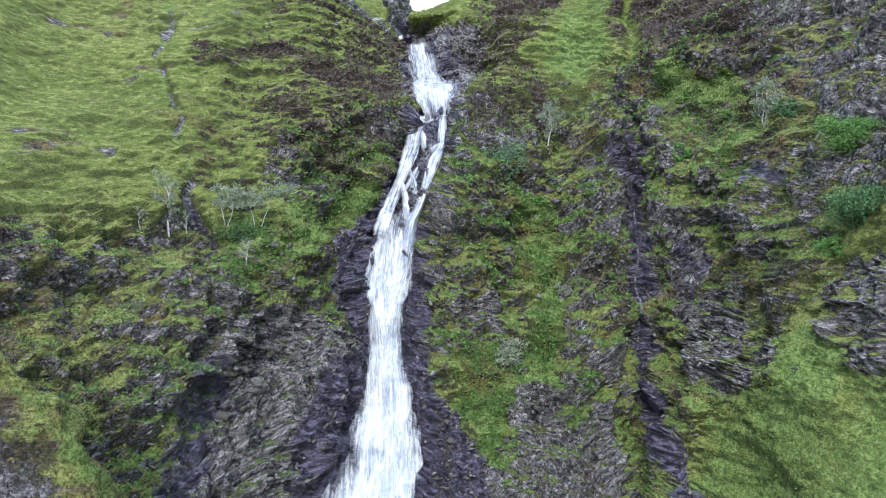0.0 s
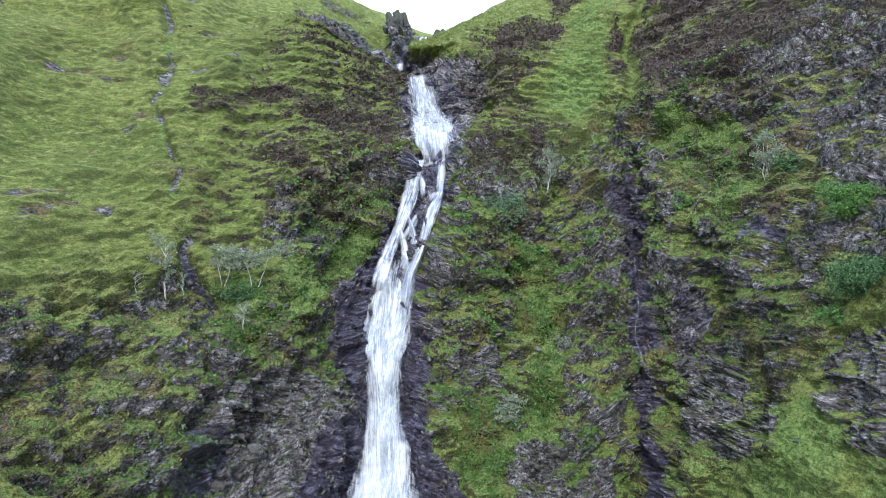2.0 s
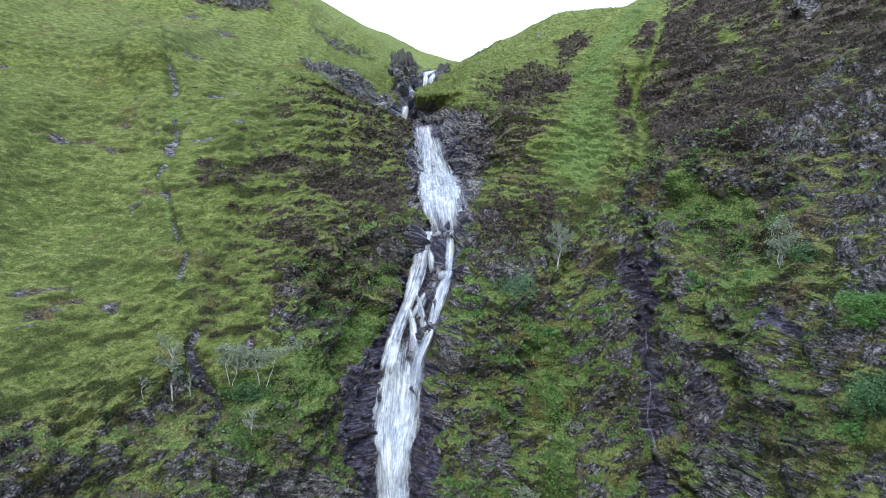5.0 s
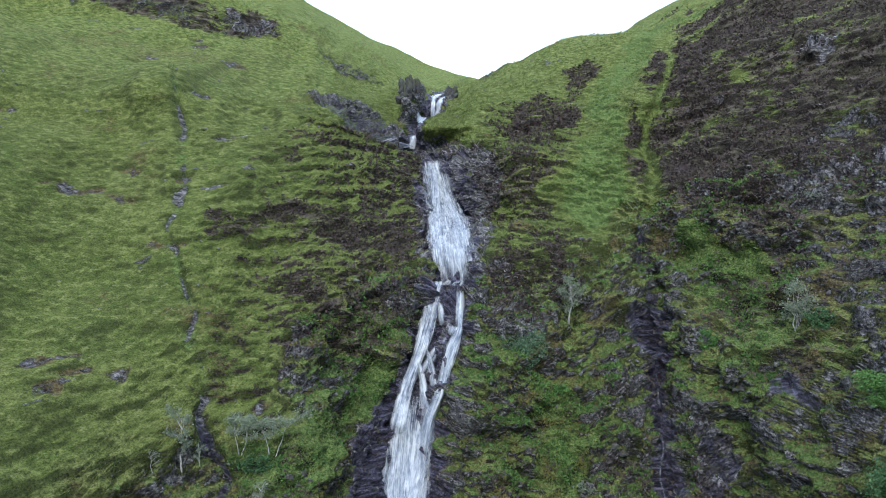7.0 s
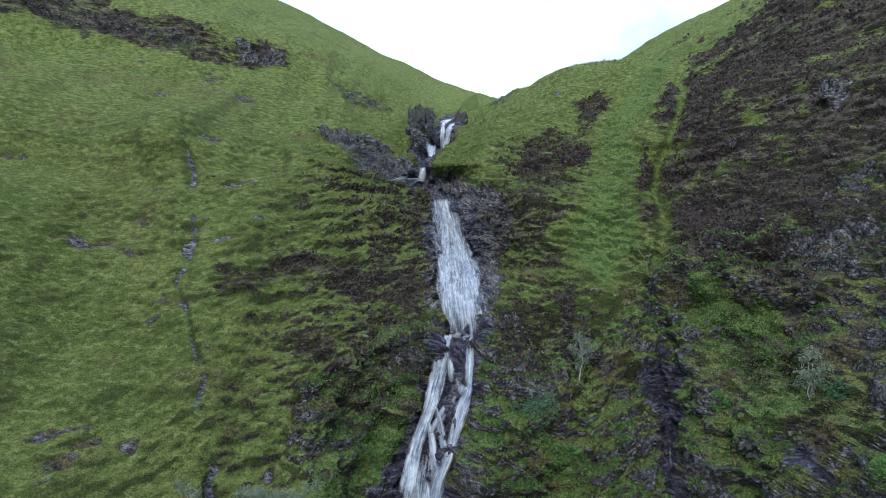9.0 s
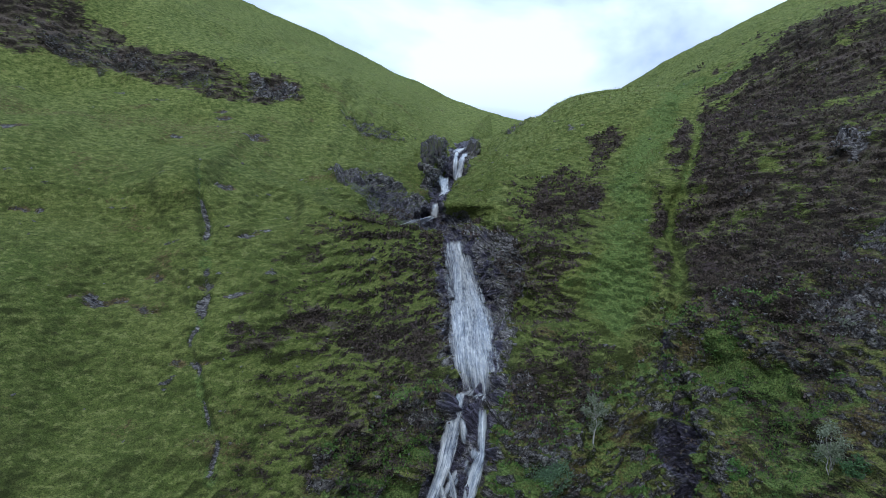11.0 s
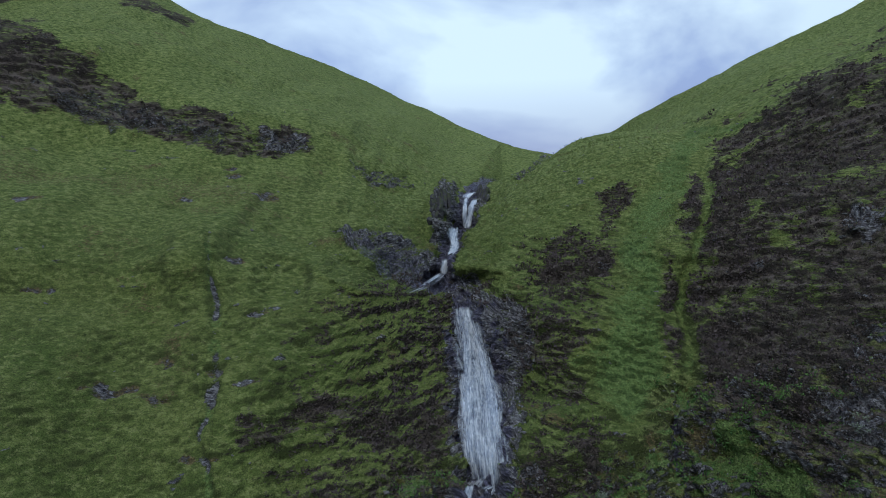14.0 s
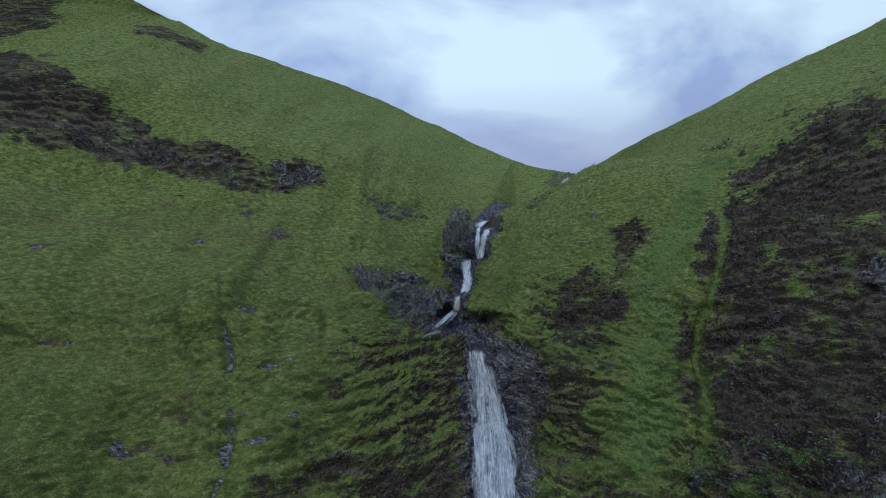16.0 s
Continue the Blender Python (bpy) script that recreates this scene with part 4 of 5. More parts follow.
fall("waterfall", "tall white waterfall spreading down a dark rock recess", [
    ("main_sheet", (73.5, 71, 67, 62, 57.5, 55, 52.7), (-4.7, -4.3, -3.2, -1.9, -1.3, -0.9, -0.6), (1.4, 2.0, 2.9, 3.5, 3.1, 2.5, 1.6), {"strength": 0.46, "even": 12, "lift": 0.2, "across": 34}),
    ("strand", (72, 66, 60, 55), (-4.6, -4.0, -3.4, -2.2), (0.8, 0.9, 1.0, 0.9), {"lift": 0.45, "across": 10, "strength": 0.5, "fade_in": 3.0, "even": 12}),
    ("strand", (70, 64, 60, 55), (-3.0, -1.2, 0.2, 0.5), (0.5, 0.7, 0.9, 0.8), {"lift": 0.45, "across": 10, "strength": 0.6, "fade_in": 3.0, "even": 12}),
    ("tier", (63.4, 62.2, 58.5), (-3.4, -3.3, -3.0), (1.5, 1.8, 1.6), {"lift": 0.6, "across": 14, "strength": 0.5, "fade_in": 1.3, "even": 10}),
    ("tier", (61.4, 60, 56.5), (0.2, 0.2, 0.3), (1.3, 1.6, 1.3), {"lift": 0.6, "across": 14, "strength": 0.5, "fade_in": 1.3, "even": 10}),
    ("tier", (58.0, 57, 54), (-1.6, -1.4, -0.9), (2.2, 2.4, 1.7), {"lift": 0.7, "across": 16, "strength": 0.45, "fade_in": 1.3, "even": 8}),
])
fall("cascade", "white cascade splitting in two round dark boulders", [
    ("pool_outflow", (53.0, 52.6, 52.2), (-0.6, -1.2, -1.7), (0.8, 1.4, 1.8), {"strength": 0.42, "across": 18, "step": 0.1, "fade_in": 0.3}),
    ("branch", (52.9, 48.5, 45.5, 43.5, 40.5, 36.5), (-2.9, -4.0, -4.7, -5.4, -6.5, -7.3), (0.7, 1.0, 0.9, 0.8, 0.9, 1.0), {"lift": 1.3, "across": 14, "even": 6, "strength": 0.74, "fade_in": 0.3}),
    ("branch", (51.9, 48, 46, 44.2, 40.8, 38, 35), (-0.1, -0.2, -0.9, -1.5, -2.4, -3.6, -4.2), (0.5, 0.5, 0.7, 0.75, 0.7, 0.8, 1.0), {"lift": 1.7, "across": 14, "even": 6, "strength": 0.74}),
    ("ledge_water", (47.9, 47.4, 46.6), (-0.5, -0.7, -0.9), (0.7, 1.0, 0.7), {"lift": 1.9, "across": 10, "strength": 0.9, "fade_in": 0.3}),
    ("strand", (50.6, 49, 47.4), (-2.9, -2.5, -2.4), (0.25, 0.45, 0.4), {"strength": 0.55, "across": 10, "lift": 0.8}),
    ("strand", (46.5, 44.5, 42.0), (-1.6, -3.2, -4.6), (0.35, 0.6, 0.6), {"strength": 0.5, "across": 10, "lift": 0.7}),
    ("strand", (45.4, 43, 40.2), (-4.4, -3.6, -3.0), (0.25, 0.5, 0.5), {"strength": 0.5, "across": 10, "lift": 0.8}),
    ("strand", (43.5, 41, 38), (-5.2, -4.6, -4.0), (0.3, 0.5, 0.7), {"strength": 0.6, "across": 10, "lift": 0.7}),
])
fall("waterfall", "broad white lower waterfall plunging between wet black rock walls", [
    ("main_sheet", (39.6, 36, 32, 28, 24.3, 19, 13, 5), (-5.4, -5.7, -6.0, -6.2, -6.05, -5.6, -5.6, -5.5), (1.5, 2.2, 2.4, 1.7, 1.8, 2.5, 3.4, 4.0), {"lift": 0.45, "strength": 0.8, "across": 36, "fade_in": 4.0}),
    ("strand", (39, 34, 30, 24, 18, 8), (-3.7, -4.3, -5.2, -5.6, -6.4, -7.0), (0.8, 1.0, 1.0, 1.0, 1.3, 1.8), {"lift": 0.9, "across": 12, "strength": 0.5, "fade_in": 3.0}),
    ("strand", (37, 32, 28, 22, 16, 8), (-6.9, -7.2, -6.8, -6.2, -4.8, -4.0), (0.8, 0.9, 0.9, 1.0, 1.3, 1.8), {"lift": 0.95, "across": 12, "strength": 0.5, "fade_in": 3.0}),
    ("spray", (27, 22, 16, 5), (-6.1, -6.0, -5.8, -5.6), (1.0, 1.7, 3.2, 5.2), {"lift": 1.2, "across": 24, "strength": 0.36, "fade_in": 8.0}),
])
fall("cascade", "small white cascade above the main waterfall", [
    ("step", (77.4, 76.8, 76.3), (-11.8, -13.4, -14.6), (0.9, 1.3, 1.1), {"across": 12, "lift": 0.7}),
    ("step", (79.4, 78.4, 77.2), (-9.9, -10.9, -12.4), (0.8, 1.1, 1.0), {"across": 12, "lift": 0.7}),
    ("step", (82.4, 80.6, 79.0), (-9.6, -9.8, -9.9), (0.7, 0.75, 0.65), {"across": 10, "lift": 0.4}),
    ("step", (90.2, 88.6, 86.4, 84.2, 82.8), (-8.7, -8.6, -8.1, -7.7, -8.2), (0.9, 1.2, 1.1, 1.1, 0.8), {"across": 14, "lift": 0.9}),
])
fall("cascade", "twin white falls between two rock pillars", [
    ("branch", (98.4, 95.5, 92.5, 90.2), (-3.6, -4.4, -5.2, -5.8), (0.8, 0.9, 1.0, 1.0), {"across": 12, "lift": 0.8}),
    ("branch", (99, 96, 93, 90.8), (-6.0, -6.2, -6.3, -6.2), (0.5, 0.6, 0.6, 0.6), {"across": 10, "lift": 0.8}),
    ("lip", (101.0, 100.2, 98.6), (-3.8, -5.4, -6.2), (1.1, 1.3, 0.8), {"across": 12, "lift": 0.8}),
])

fall("waterfall", "far small white waterfall on the skyline notch", [
    ("main_sheet", (123.2, 122.0, 120.0), (27.0, 26.4, 25.8), (1.0, 1.8, 2.4), {"across": 12, "lift": 1.2}),
])
fall("trickle", "thin white trickle down a dark side gully", [
    ("thread", (44, 41, 38, 35, 32, 28), (24.6, 24.2, 23.7, 23.2, 22.8, 22.6), (0.06, 0.05, 0.06, 0.05, 0.06, 0.06), {"across": 5, "lift": 0.42, "strength": 0.05}),
])

# ---- knoll close by ----
kx = np.linspace(-33, -13, 150)
crest_z = np.interp(kx, (-33, -28, -24.4, -21.6, -19.7, -18.1, -17, -15, -13), (31, 30, 29, 27.2, 24.7, 21.2, 17, 9, 3)) - 0.5
kv = np.linspace(0, 1, 190)
KX = np.repeat(kx[:, None], len(kv), 1)
front = np.clip(kv / 0.72, 0, 1)[None]
behind = np.clip((kv - 0.72) / 0.28, 0, 1)[None]
KZ = crest_z[:, None] * (1 - (1 - front) ** 1.0) - 13.0 * behind ** 1.2 - 1.2 * smooth(0.9, 1.0, front) * (1 - behind) * 0 - 3 * (1 - front)
KY = 37 - 0.3 * (KX + 22) - 0.75 * (crest_z[:, None] - np.minimum(KZ, crest_z[:, None])) * (front < 1) + 11 * behind
KY = np.where(front < 1, 37 - 0.3 * (KX + 22) - 0.75 * crest_z[:, None] * (1 - front) ** 1.1, KY)
kn = normals(KX, KY, KZ)
bump = 0.7 * fbm(KX / 3, KY / 3, KZ / 2.5, 4, 120) + 0.2 * fbm(KX / 0.7, KY / 0.7, KZ / 0.6, 2, 121)
KX, KY, KZ = (v + kn[..., k] * bump for k, v in enumerate((KX, KY, KZ)))
ka, kb, kc = (fbm(KX / 2, KY / 2, KZ / 2, 4, 122 + k) for k in range(3))
low = smooth(0.97, 0.88, np.repeat(front, len(kx), 0) + 0.05 * ka)
tagged(grid_mesh("ground_knoll", KX, KY, KZ, {"rock": low * (0.62 + 0.35 * ka), "wet": 0 * ka, "heather": 0.30 + 0.28 * low + 0.35 * kb, "lush": 0.52 - 0.3 * low + 0.3 * kc, "dry": 0.42 + 0.3 * kb, "rough": 0.8 + 0 * kb, "riser": 0.5 + 0.25 * kc}, HILL, {"lay": KZ + 0.3 * KX, "lie": KX}),
       "grassy knoll with crumbling brown rock below its edge", "knoll", kind="structure")

# ---- undergrowth ----
rng = np.random.RandomState(11)


def scatter(name, count, weight, leaves, size, mat, label, category, rise_up=0.5, slim=0.3, reach=260):
    """Many small plants on the slope: each a tuft of pointed leaves."""
    w = np.where((np.abs(X) < 110) & (Z0 > 8) & (np.abs(X) < 0.72 * Y0 + 6), np.clip(weight, 0, 1) * smooth(reach, reach * 0.4, Y0), 0).ravel()
    pick = rng.choice(w.size, count, p=w / w.sum())
    base, nor = P1.reshape(-1, 3)[pick], N1.reshape(-1, 3)[pick]
    grow = size * (0.6 + 0.8 * rng.rand(count)) * np.clip(base[:, 1] / 80, 0.75, 1.6)
    base = np.repeat(base - nor * 0.05, leaves, 0)
    nor, grow = np.repeat(nor, leaves, 0), np.repeat(grow, leaves)
    base = base + rng.normal(0, 0.35, base.shape) * grow[:, None]
    way = nor * 0.5 + np.array([0, 0, rise_up]) + rng.normal(0, 0.55, base.shape)
    way /= np.linalg.norm(way, axis=1, keepdims=True)
    side = np.cross(way, rng.normal(0, 1, base.shape))
    side /= np.linalg.norm(side, axis=1, keepdims=True)
    length = (grow * (0.6 + 0.6 * rng.rand(len(grow))))[:, None]
    co = np.stack([base, base + way * length * 0.5 + side * length * slim, base + way * length + np.array([0, 0, -0.12]) * length, base + way * length * 0.5 - side * length * slim], 1)
    ob = mesh_object(name, co.reshape(-1, 3), np.arange(len(base) * 4), mat, 4)
    return tagged(ob, label, category, kind="stuff")


open_grass = (1 - np.clip(rock * 1.6, 0, 1)) * (1 - np.clip(heather * 1.3, 0, 1)) * (1 - bed)
scatter("grass_tussocks", 24000, open_grass * (0.2 + 0.8 * (terrace > 0.2)) * (0.35 + 0.65 * np.maximum(cliffs, smooth(-42, -24, X))), 4, 0.28, BLADE, "rough green and straw grass tussocks on the slopes", "grass", 0.7, 0.13)
scatter("heather", 23000, np.clip(heather * 1.6 - 0.55, 0, 1) * (1 - bed), 6, 0.3, HEATHER, "low brown and purple heather clumps on the slopes", "heather", 0.5, 0.34)
scatter("bracken", 26000, np.clip(lush * 1.8 - 0.55, 0, 1) * cliffs * (1 - np.clip(crag * 1.4, 0, 1)) * (0.1 + 0.9 * (small + n2 > 0.12)), 5, 0.32, BRACKEN, "green and rusty bracken fronds on the cliffs", "bracken", 0.4, 0.26)

# ---- stones and outcrops ----


def hull_mesh(seed, flat=0.6, count=16):
    r = random.Random(seed)
    bm = bmesh.new()
    for _ in range(count):
        v = Vector([r.uniform(-1, 1) for _ in range(3)])
        m = max(abs(c) for c in v)
        v = v / m * r.uniform(0.72, 1.0)
        bm.verts.new((v.x * 0.5, v.y * 0.5, v.z * 0.5 * flat))
    out = bmesh.ops.convex_hull(bm, input=bm.verts)
    bmesh.ops.delete(bm, geom=list({g for g in out["geom_interior"] + out["geom_unused"] if isinstance(g, bmesh.types.BMVert)}), context="VERTS")
    me = bpy.data.meshes.new("stone")
    bm.to_mesh(me)
    bm.free()
    return me


STONES = [hull_mesh(k, 0.5 + 0.12 * (k % 5), 26) for k in range(12)]
WET_STONES = [m.copy() for m in STONES[:6]]
DARK_STONES = [m.copy() for m in STONES[:5]]
for m in DARK_STONES:
    m.materials.append(DARK_STONE)
for m in STONES:
    m.materials.append(STONE)
for m in WET_STONES:
    m.materials.append(WET_STONE)


def slope_point(x, z):
    """The nearest finished point of the slope at x and height z, with its outward normal."""
    i = int(np.clip(np.searchsorted(X[:, 0], x), 0, COLUMNS - 1))
    j = int(np.argmin(np.abs(P1[i, :, 2] - z)))
    return Vector(P1[i, j]), Vector(N1[i, j])


def outcrop(x, z, wide, high, slabs, dip, label, meshes=None, out=0.12, name="rock_outcrop", thick=0.5):
    """Split rock that stands out of the slope: leaning slabs, each one a part."""
    p, n = slope_point(x, z)
    root = tagged(new(name), label, "rock")
    root.location = p
    r = random.Random(int(x * 31 + z * 7))
    for k in range(slabs):
        sx, sz = r.uniform(-0.5, 0.5) * wide, r.uniform(-0.5, 0.5) * high
        q, m = slope_point(x + sx, z + sz)
        slab = new("slab", r.choice(meshes or STONES))
        slab.parent = root
        slab.location = q - p + m * (out * (r.uniform(-0.3, 0.9) if name == "rock_pillar" else r.uniform(-2.2, 0.1)))
        if name == "rock_pillar":
            slab.scale = (r.uniform(1.0, 1.8), r.uniform(1.4, 2.4), r.uniform(3.5, 6.0))
            slab.rotation_euler = Euler((r.uniform(-0.25, 0.05), radians(dip) + r.uniform(-0.12, 0.12), r.uniform(-0.4, 0.4)))
            continue
        slab.scale = (r.uniform(0.35, 0.9) * min(wide, 2.6) * 0.55, r.uniform(0.8, 1.5), r.uniform(0.4, 1.0) * thick * 1.6)
        slab.rotation_euler = Euler((r.uniform(-0.35, 0.2), radians(-dip) + r.uniform(-0.35, 0.35), r.uniform(-0.7, 0.7)))
    return root


outcrop(-16.3, 22.5, 6, 7, 16, -25, "broken grey rock face low on the cliff")
outcrop(-14.4, 26.5, 4, 3, 9, -20, "grey layered rock under the grass edge")
outcrop(-19.3, 24.5, 3, 4, 8, -20, "dark wet rock cleft in the cliff", WET_STONES)
outcrop(27.9, 34.2, 4, 5, 14, 32, "dark leaning slabs beside the gully", WET_STONES)
outcrop(27.4, 27, 3, 6, 12, 35, "grey leaning slabs below the gully side")
outcrop(32.7, 32, 2.4, 4, 9, 20, "blocky grey crag above the grass slope")
outcrop(37.4, 44.5, 3, 4, 10, 25, "grey crag with sharp ledges among heather")
outcrop(30.5, 43, 3, 2, 7, 30, "overhanging dark slab with a bare face below")
outcrop(3.6, 29, 4.5, 3.5, 9, 5, "weathered grey rock in the green buttress")
outcrop(9.9, 18.5, 4, 4, 10, 0, "grey rock wall below the ferns")
outcrop(15.5, 15, 4, 6, 12, 5, "dark jointed rock wall low in the buttress")
outcrop(17.2, 33.3, 2.5, 2.5, 7, 10, "small grey ledges on the buttress")
outcrop(4.6, 68, 4.5, 9, 18, -12, "dark wall of thin upright slabs beside the fall")
outcrop(-5.9, 63, 1.4, 9, 10, 5, "black wet rock edge beside the fall", WET_STONES)
outcrop(28.4, 61, 3, 2, 8, 15, "pale grey crag at the top of the gully")
outcrop(33, 61, 3, 2.5, 8, 20, "grey crag in heather and grass")
outcrop(31.8, 54, 3, 3, 9, 25, "pale grey crag above the gully")
outcrop(27.4, 39.5, 1.6, 3, 6, 30, "loose grey slabs by the gully")
outcrop(-16.1, 34.4, 2.6, 2, 6, -10, "small grey crag by the fork-stemmed tree")
outcrop(51.8, 86.5, 2.5, 4, 6, 20, "pale bare rock in the heather slope")
outcrop(-11.3, 95.0, 3.4, 9, 24, -9, "tall dark rock pillar beside the upper falls", DARK_STONES, name="rock_pillar", out=0.8)
outcrop(-1.6, 99.5, 2.4, 4.0, 12, 16, "dark rock pillar beside the upper falls", DARK_STONES, name="rock_pillar", out=0.8)
outcrop(-17.0, 82, 8, 5, 14, -15, "dark crag under the grass shelf", WET_STONES, out=0.8)
outcrop(-24.0, 86.5, 7, 2.5, 8, -15, "grey crag edge on the shelf")
outcrop(10.5, 106.5, 5, 2.5, 8, 20, "low rock rim on the spur")
for x, z, w, h, k in ((-78, 116, 16, 7, 16), (-62, 112, 12, 6, 13), (-93, 119, 14, 8, 13), (-49, 110, 8, 4, 10)):
    tagged(outcrop(x, z, w, h, k, -15, "long dark crag with scree across the upper slope", DARK_STONES, out=0.8, thick=0.9), group="crags across the upper slope")
for x, z, w, h, k in ((-1.6, 49.6, 1.5, 1.8, 4), (-3.0, 45.5, 1.6, 3.0, 6), (-4.2, 41.4, 1.4, 2.0, 4)):
    tagged(outcrop(x, z, w, h, k, 40, "wet black boulders parting the cascade", WET_STONES, out=1.0, name="boulder"), group="boulders in the cascade")

stone_w = np.where((np.abs(X) < 60) & (Y0 < 120) & (np.abs(X) < 0.68 * Y0), np.clip(rock * 1.4 - 0.4, 0, 1) * (1 - bed) + 0.015, 0).ravel()
for k, v in enumerate(rng.choice(stone_w.size, 290, p=stone_w / stone_w.sum(), replace=False)):
    stone = new("stone", STONES[k % len(STONES)])
    stone.parent = ground
    p, n = P1.reshape(-1, 3)[v], N1.reshape(-1, 3)[v]
    size = 0.25 + 0.5 * rng.rand() ** 2.5
    stone.location = Vector(p) - Vector(n) * size * 0.1
    stone.scale = (size * 1.3, size, size * 0.8)
    stone.rotation_euler = Euler((rng.uniform(-0.4, 0.4), rng.uniform(-0.6, 0.6), rng.uniform(0, 6.28)))

hulls = []
for k in range(10):
    m = hull_mesh(60 + k, 0.5 + 0.1 * (k % 4), 9)
    co = np.empty(len(m.vertices) * 3)
    m.vertices.foreach_get("co", co)
    m.calc_loop_triangles()
    tri = np.empty(len(m.loop_triangles) * 3, dtype=np.int32)
    m.loop_triangles.foreach_get("vertices", tri)
    hulls.append((co.reshape(-1, 3), tri))
    bpy.data.meshes.remove(m)
scree_w = np.where((np.abs(X) < 70) & (Y0 < 190) & (np.abs(X) < 0.7 * Y0), np.clip(rock * 1.5 - 0.3, 0, 1) * (1 - bed) + 0.012 + 0.15 * np.clip(heather - 0.4, 0, 1) * cliffs, 0).ravel()
verts, tris, start = [], [], 0
for k, v in enumerate(rng.choice(scree_w.size, 4800, p=scree_w / scree_w.sum())):
    co, tri = hulls[k % len(hulls)]
    size = (0.13 + 0.35 * rng.rand() ** 2.5) * (1.0 + P1.reshape(-1, 3)[v][1] / 160)
    turn = np.array(Euler((rng.uniform(-0.6, 0.6), rng.uniform(-0.9, 0.9), rng.uniform(0, 6.28))).to_matrix())
    verts.append((co * np.array([1.4, 1.0, 0.8]) * size) @ turn.T + P1.reshape(-1, 3)[v] + N1.reshape(-1, 3)[v] * size * 0.02)
    tris.append(tri + start)
    start += len(co)
tagged(mesh_object("loose_stones", np.concatenate(verts), np.concatenate(tris), PALE_STONE, 3), "small broken grey stones among grass and ledges", "stones", kind="stuff")

# ---- trees and bushes ----


def tube(bm, points, radii, sides=6):
    rings = []
    for k, (p, r) in enumerate(zip(points, radii)):
        d = (points[min(k + 1, len(points) - 1)] - points[max(k - 1, 0)]).normalized()
        a = d.orthogonal().normalized()
        b = d.cross(a)
        rings.append([bm.verts.new(p + (a * math.cos(t) + b * math.sin(t)) * r) for t in (2 * math.pi * i / sides for i in range(sides))])
    for u, v in zip(rings, rings[1:]):
        for i in range(sides):
            bm.faces.new((u[i], u[(i + 1) % sides], v[(i + 1) % sides], v[i]))
    bm.faces.new(rings[-1])


def grow_tree(x, z, high, wide, leaves, leaf, mat, label, name="tree", stems=1, bare=0.35, lean=0.0, seed=0, droop=0.0, puff=1.0, fork=1.0):
    """A tapered stem with limbs and twigs, and a crown of single leaves round them."""
    r = random.Random(seed + int(x * 10) + int(z * 10))
    p, n = slope_point(x, z)
    root = tagged(new(name), label, "bush" if name == "bush" else "tree")
    root.location = p - Vector(n) * 0.1
    bm = bmesh.new()
    tips = []
    for s in range(stems):
        spread_x = (s - (stems - 1) / 2) * wide * 0.35 / max(stems, 1) * 2 * fork
        top = Vector((lean + spread_x + r.uniform(-0.1, 0.1) * wide, r.uniform(-0.3, 0.1), high * (r.uniform(0.45, 1.0) if name == "bush" else r.uniform(0.75, 0.95))))
        foot_p = Vector((spread_x * 0.12, 0, -0.3))
        pts = [foot_p.lerp(top, t) + Vector((r.uniform(-1, 1), r.uniform(-1, 1), 0)) * 0.05 * high * math.sin(t * 3.1) for t in (0, 0.2, 0.4, 0.6, 0.8, 1)]
        thick = 0.022 * high / stems ** 0.3
        tube(bm, pts, [thick * (1 - 0.8 * k / 5) for k in range(6)])
        for _ in range(max(5, 11 // stems)):
            t = r.uniform(bare, 0.97)
            start = foot_p.lerp(top, t)
            a = r.uniform(0, 6.28)
            reach = wide * 0.5 * r.uniform(0.5, 1.0) * (1.15 - 0.6 * abs(t - 0.6))
            end = start + Vector((math.cos(a) * reach, math.sin(a) * reach * 0.7, high * r.uniform(0.05, 0.28) - droop * high))
            mid = start.lerp(end, 0.5) + Vector((0, 0, 0.04 * high))
            tube(bm, [start, mid, end], [thick * 0.4, thick * 0.28, thick * 0.1], 4)
            tips += [mid, end, start.lerp(end, 0.75)]
            for _ in range(2):
                q = mid.lerp(end, r.random())
                e2 = q + Vector((r.uniform(-1, 1), r.uniform(-0.7, 0.7), r.uniform(0, 0.9))) * reach * 0.45
                tube(bm, [q, e2], [thick * 0.18, thick * 0.07], 3)
                tips.append(e2)
        tips.append(top)
    me = bpy.data.meshes.new("trunk")
    bm.to_mesh(me)
    bm.free()
    me.materials.append(TWIG if name == "bush" else BARK)
    trunk = new("trunk", me)
    trunk.parent = root
    g = np.random.RandomState(seed + int(abs(x) * 13))
    at = np.array([tuple(t) for t in tips])[g.randint(0, len(tips), leaves)]
    at = at + g.normal(0, 1, at.shape) * np.array([0.05 * wide, 0.05 * wide, 0.04 * high]) * puff
    way = g.normal(0, 1, at.shape) + np.array([0, 0, 0.1 - droop * 3])
    way /= np.linalg.norm(way, axis=1, keepdims=True)
    side = np.cross(way, g.normal(0, 1, at.shape))
    side /= np.linalg.norm(side, axis=1, keepdims=True)
    ln = leaf * (0.6 + 0.8 * g.rand(leaves))[:, None]
    co = np.stack([at, at + way * ln * 0.5 + side * ln * 0.32, at + way * ln, at + way * ln * 0.5 - side * ln * 0.32], 1)
    crown = mesh_object("crown", co.reshape(-1, 3), np.arange(leaves * 4), mat, 4)
    crown.parent = root
    return root


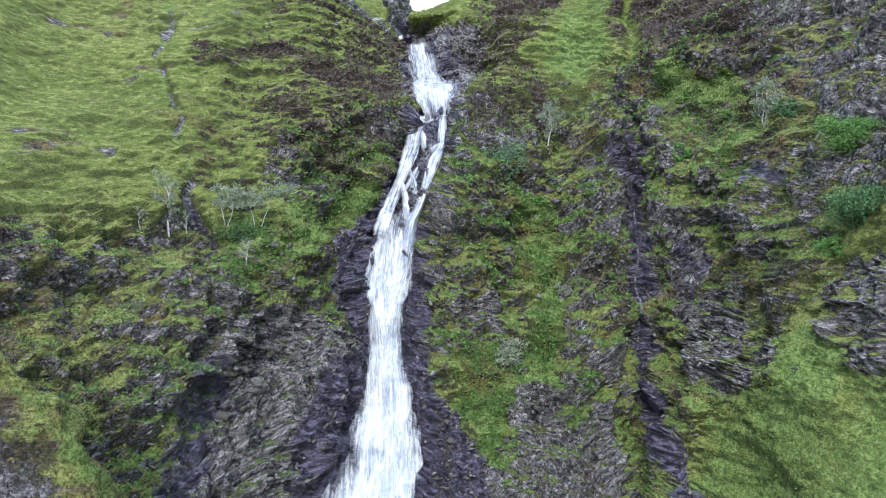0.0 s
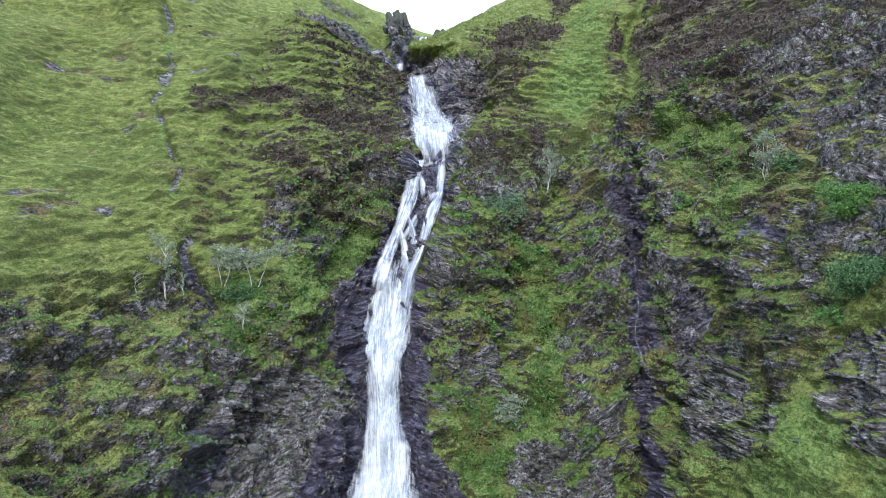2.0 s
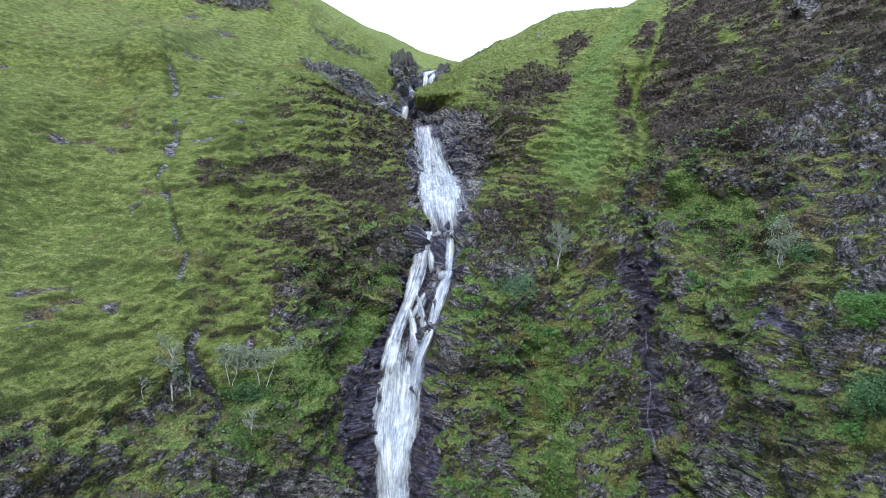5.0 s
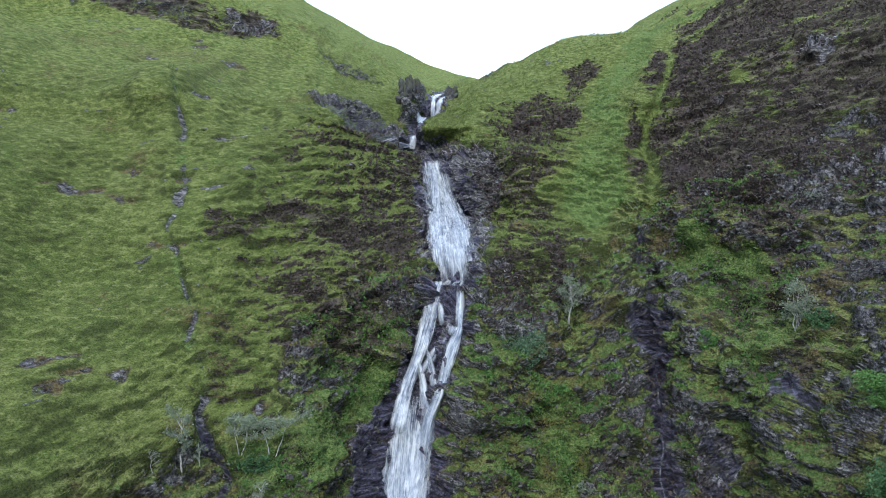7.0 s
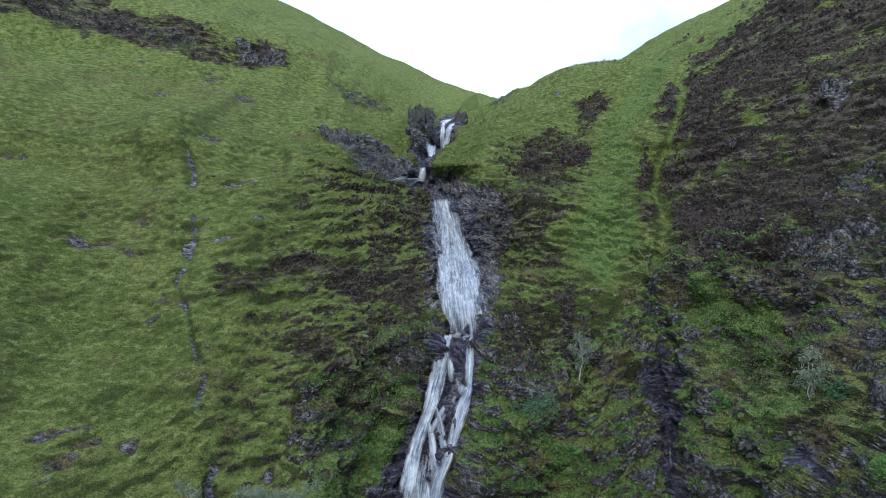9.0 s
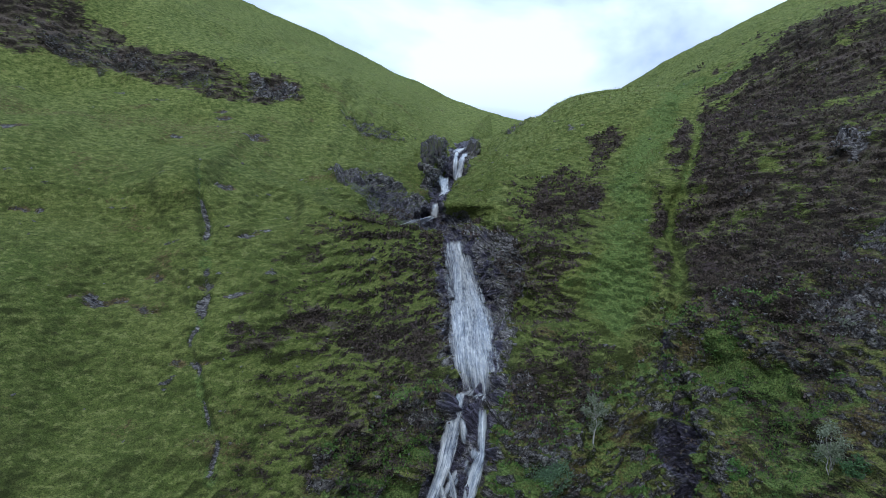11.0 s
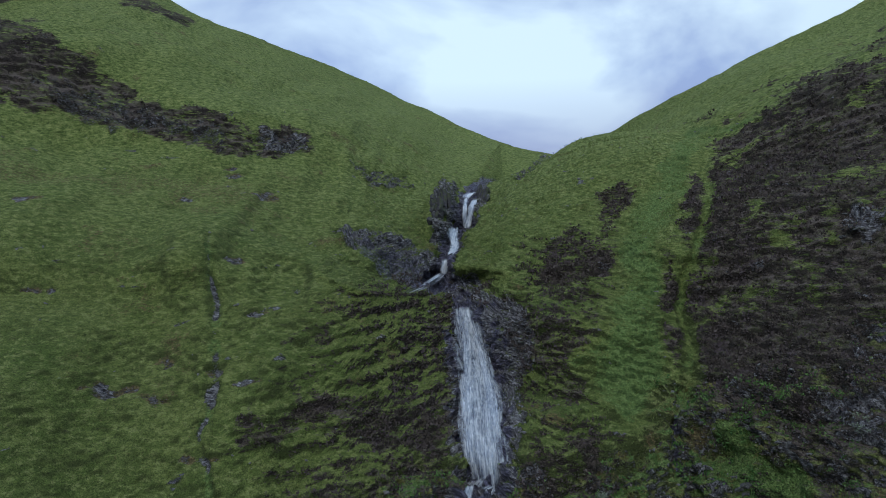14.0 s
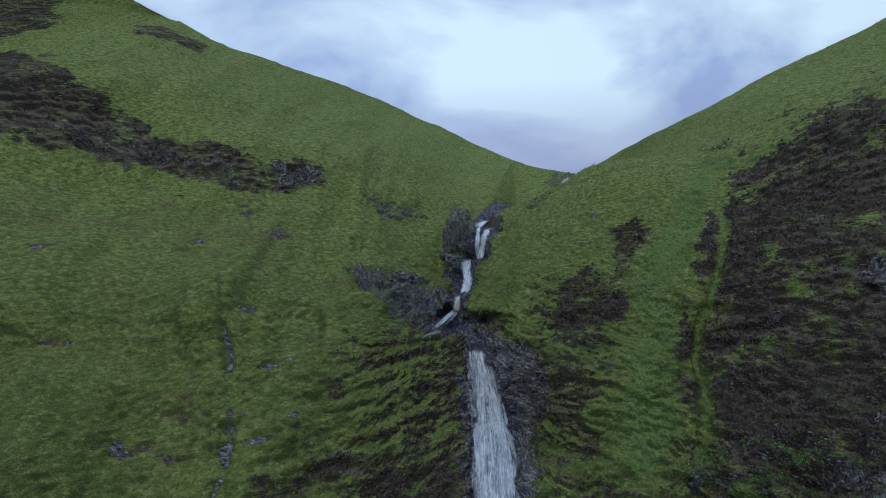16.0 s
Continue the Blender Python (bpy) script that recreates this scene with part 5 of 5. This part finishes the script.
grow_tree(13.7, 47.3, 6.0, 3.0, 2200, 0.17, GREY_LEAF, "slender pale-barked birch with thin grey-green crown", bare=0.35, seed=1)
grow_tree(7.9, 43.3, 4.4, 3.8, 13000, 0.17, WILLOW_LEAF, "round blue-green willow bush on the buttress", name="bush", stems=5, bare=0.05, seed=2, puff=2.4)
grow_tree(-18.3, 36.8, 3.9, 4.6, 2300, 0.17, GREY_LEAF, "fork-stemmed rowan with pale bark and thin crown", stems=2, bare=0.62, seed=3, fork=1.7)
grow_tree(-21.3, 37.2, 3.9, 3.4, 2000, 0.19, GREY_LEAF, "small pale rowan with thin crown on the cliff edge", stems=2, bare=0.5, seed=4)
grow_tree(-25.6, 36.2, 5.4, 2.6, 1700, 0.18, GREY_LEAF, "tall thin pale birch on the cliff edge", bare=0.35, seed=5)
grow_tree(-27.1, 36.3, 2.7, 1.6, 120, 0.12, GREY_LEAF, "small leaning almost bare sapling", bare=0.6, lean=-0.6, seed=6)
grow_tree(-24.6, 36.0, 2.6, 1.4, 260, 0.12, GREY_LEAF, "thin young birch sapling beside the tall birch", bare=0.4, seed=7)
grow_tree(-18.8, 33.2, 3.0, 1.8, 420, 0.13, GREY_LEAF, "young grey-green sapling on the cliff", bare=0.4, seed=8)
grow_tree(-14.8, 32.4, 2.6, 1.0, 120, 0.12, GREY_LEAF, "thin bare sapling on rocky grass", bare=0.4, seed=9)
grow_tree(35.1, 48.5, 5.0, 3.2, 2600, 0.2, GREY_LEAF, "thin grey-green rowan with several stems", stems=4, bare=0.25, seed=10)
grow_tree(36.2, 48.9, 2.2, 2.6, 1300, 0.20, DARK_LEAF, "dark juniper bush beside a rowan", name="bush", stems=4, bare=0.05, seed=11)
grow_tree(35.7, 43.9, 2.6, 4.0, 11000, 0.17, GREEN_LEAF, "wide bright green bush above the crag", name="bush", stems=6, bare=0.05, seed=12, puff=2.0)
grow_tree(33.2, 36.6, 3.4, 4.6, 13000, 0.18, DARK_LEAF, "large dark green bush on the cliff", name="bush", stems=6, bare=0.03, seed=13, puff=2.3)
grow_tree(32.2, 34.7, 2.0, 2.8, 3000, 0.16, GREEN_LEAF, "green fern bush under the dark bush", name="bush", stems=5, bare=0.05, droop=0.1, seed=14)
grow_tree(28.4, 45.4, 2.2, 2.0, 1000, 0.20, GREEN_LEAF, "small green bush by the side gully", name="bush", stems=4, bare=0.05, seed=15)
grow_tree(6.9, 22.6, 3.0, 3.6, 1800, 0.20, GREY_LEAF, "grey-green willow bush low on the buttress", name="bush", stems=5, bare=0.1, seed=16)
grow_tree(39.9, 61.8, 2.6, 2.4, 500, 0.16, GREY_LEAF, "sparse shrub among heather and crag", name="bush", stems=3, bare=0.2, seed=17)
grow_tree(-19.7, 35.6, 1.8, 3.2, 1500, 0.2, DARK_LEAF, "low dark green bush between the rowans", name="bush", stems=5, bare=0.05, seed=18)
grow_tree(11.3, 40.2, 2.0, 2.2, 1000, 0.22, GREEN_LEAF, "green fern clump on the buttress", name="bush", stems=4, bare=0.05, droop=0.08, seed=19)
grow_tree(13.5, 29.4, 2.0, 2.4, 900, 0.2, GREY_LEAF, "grey-green bush among ferns", name="bush", stems=4, bare=0.05, seed=20)
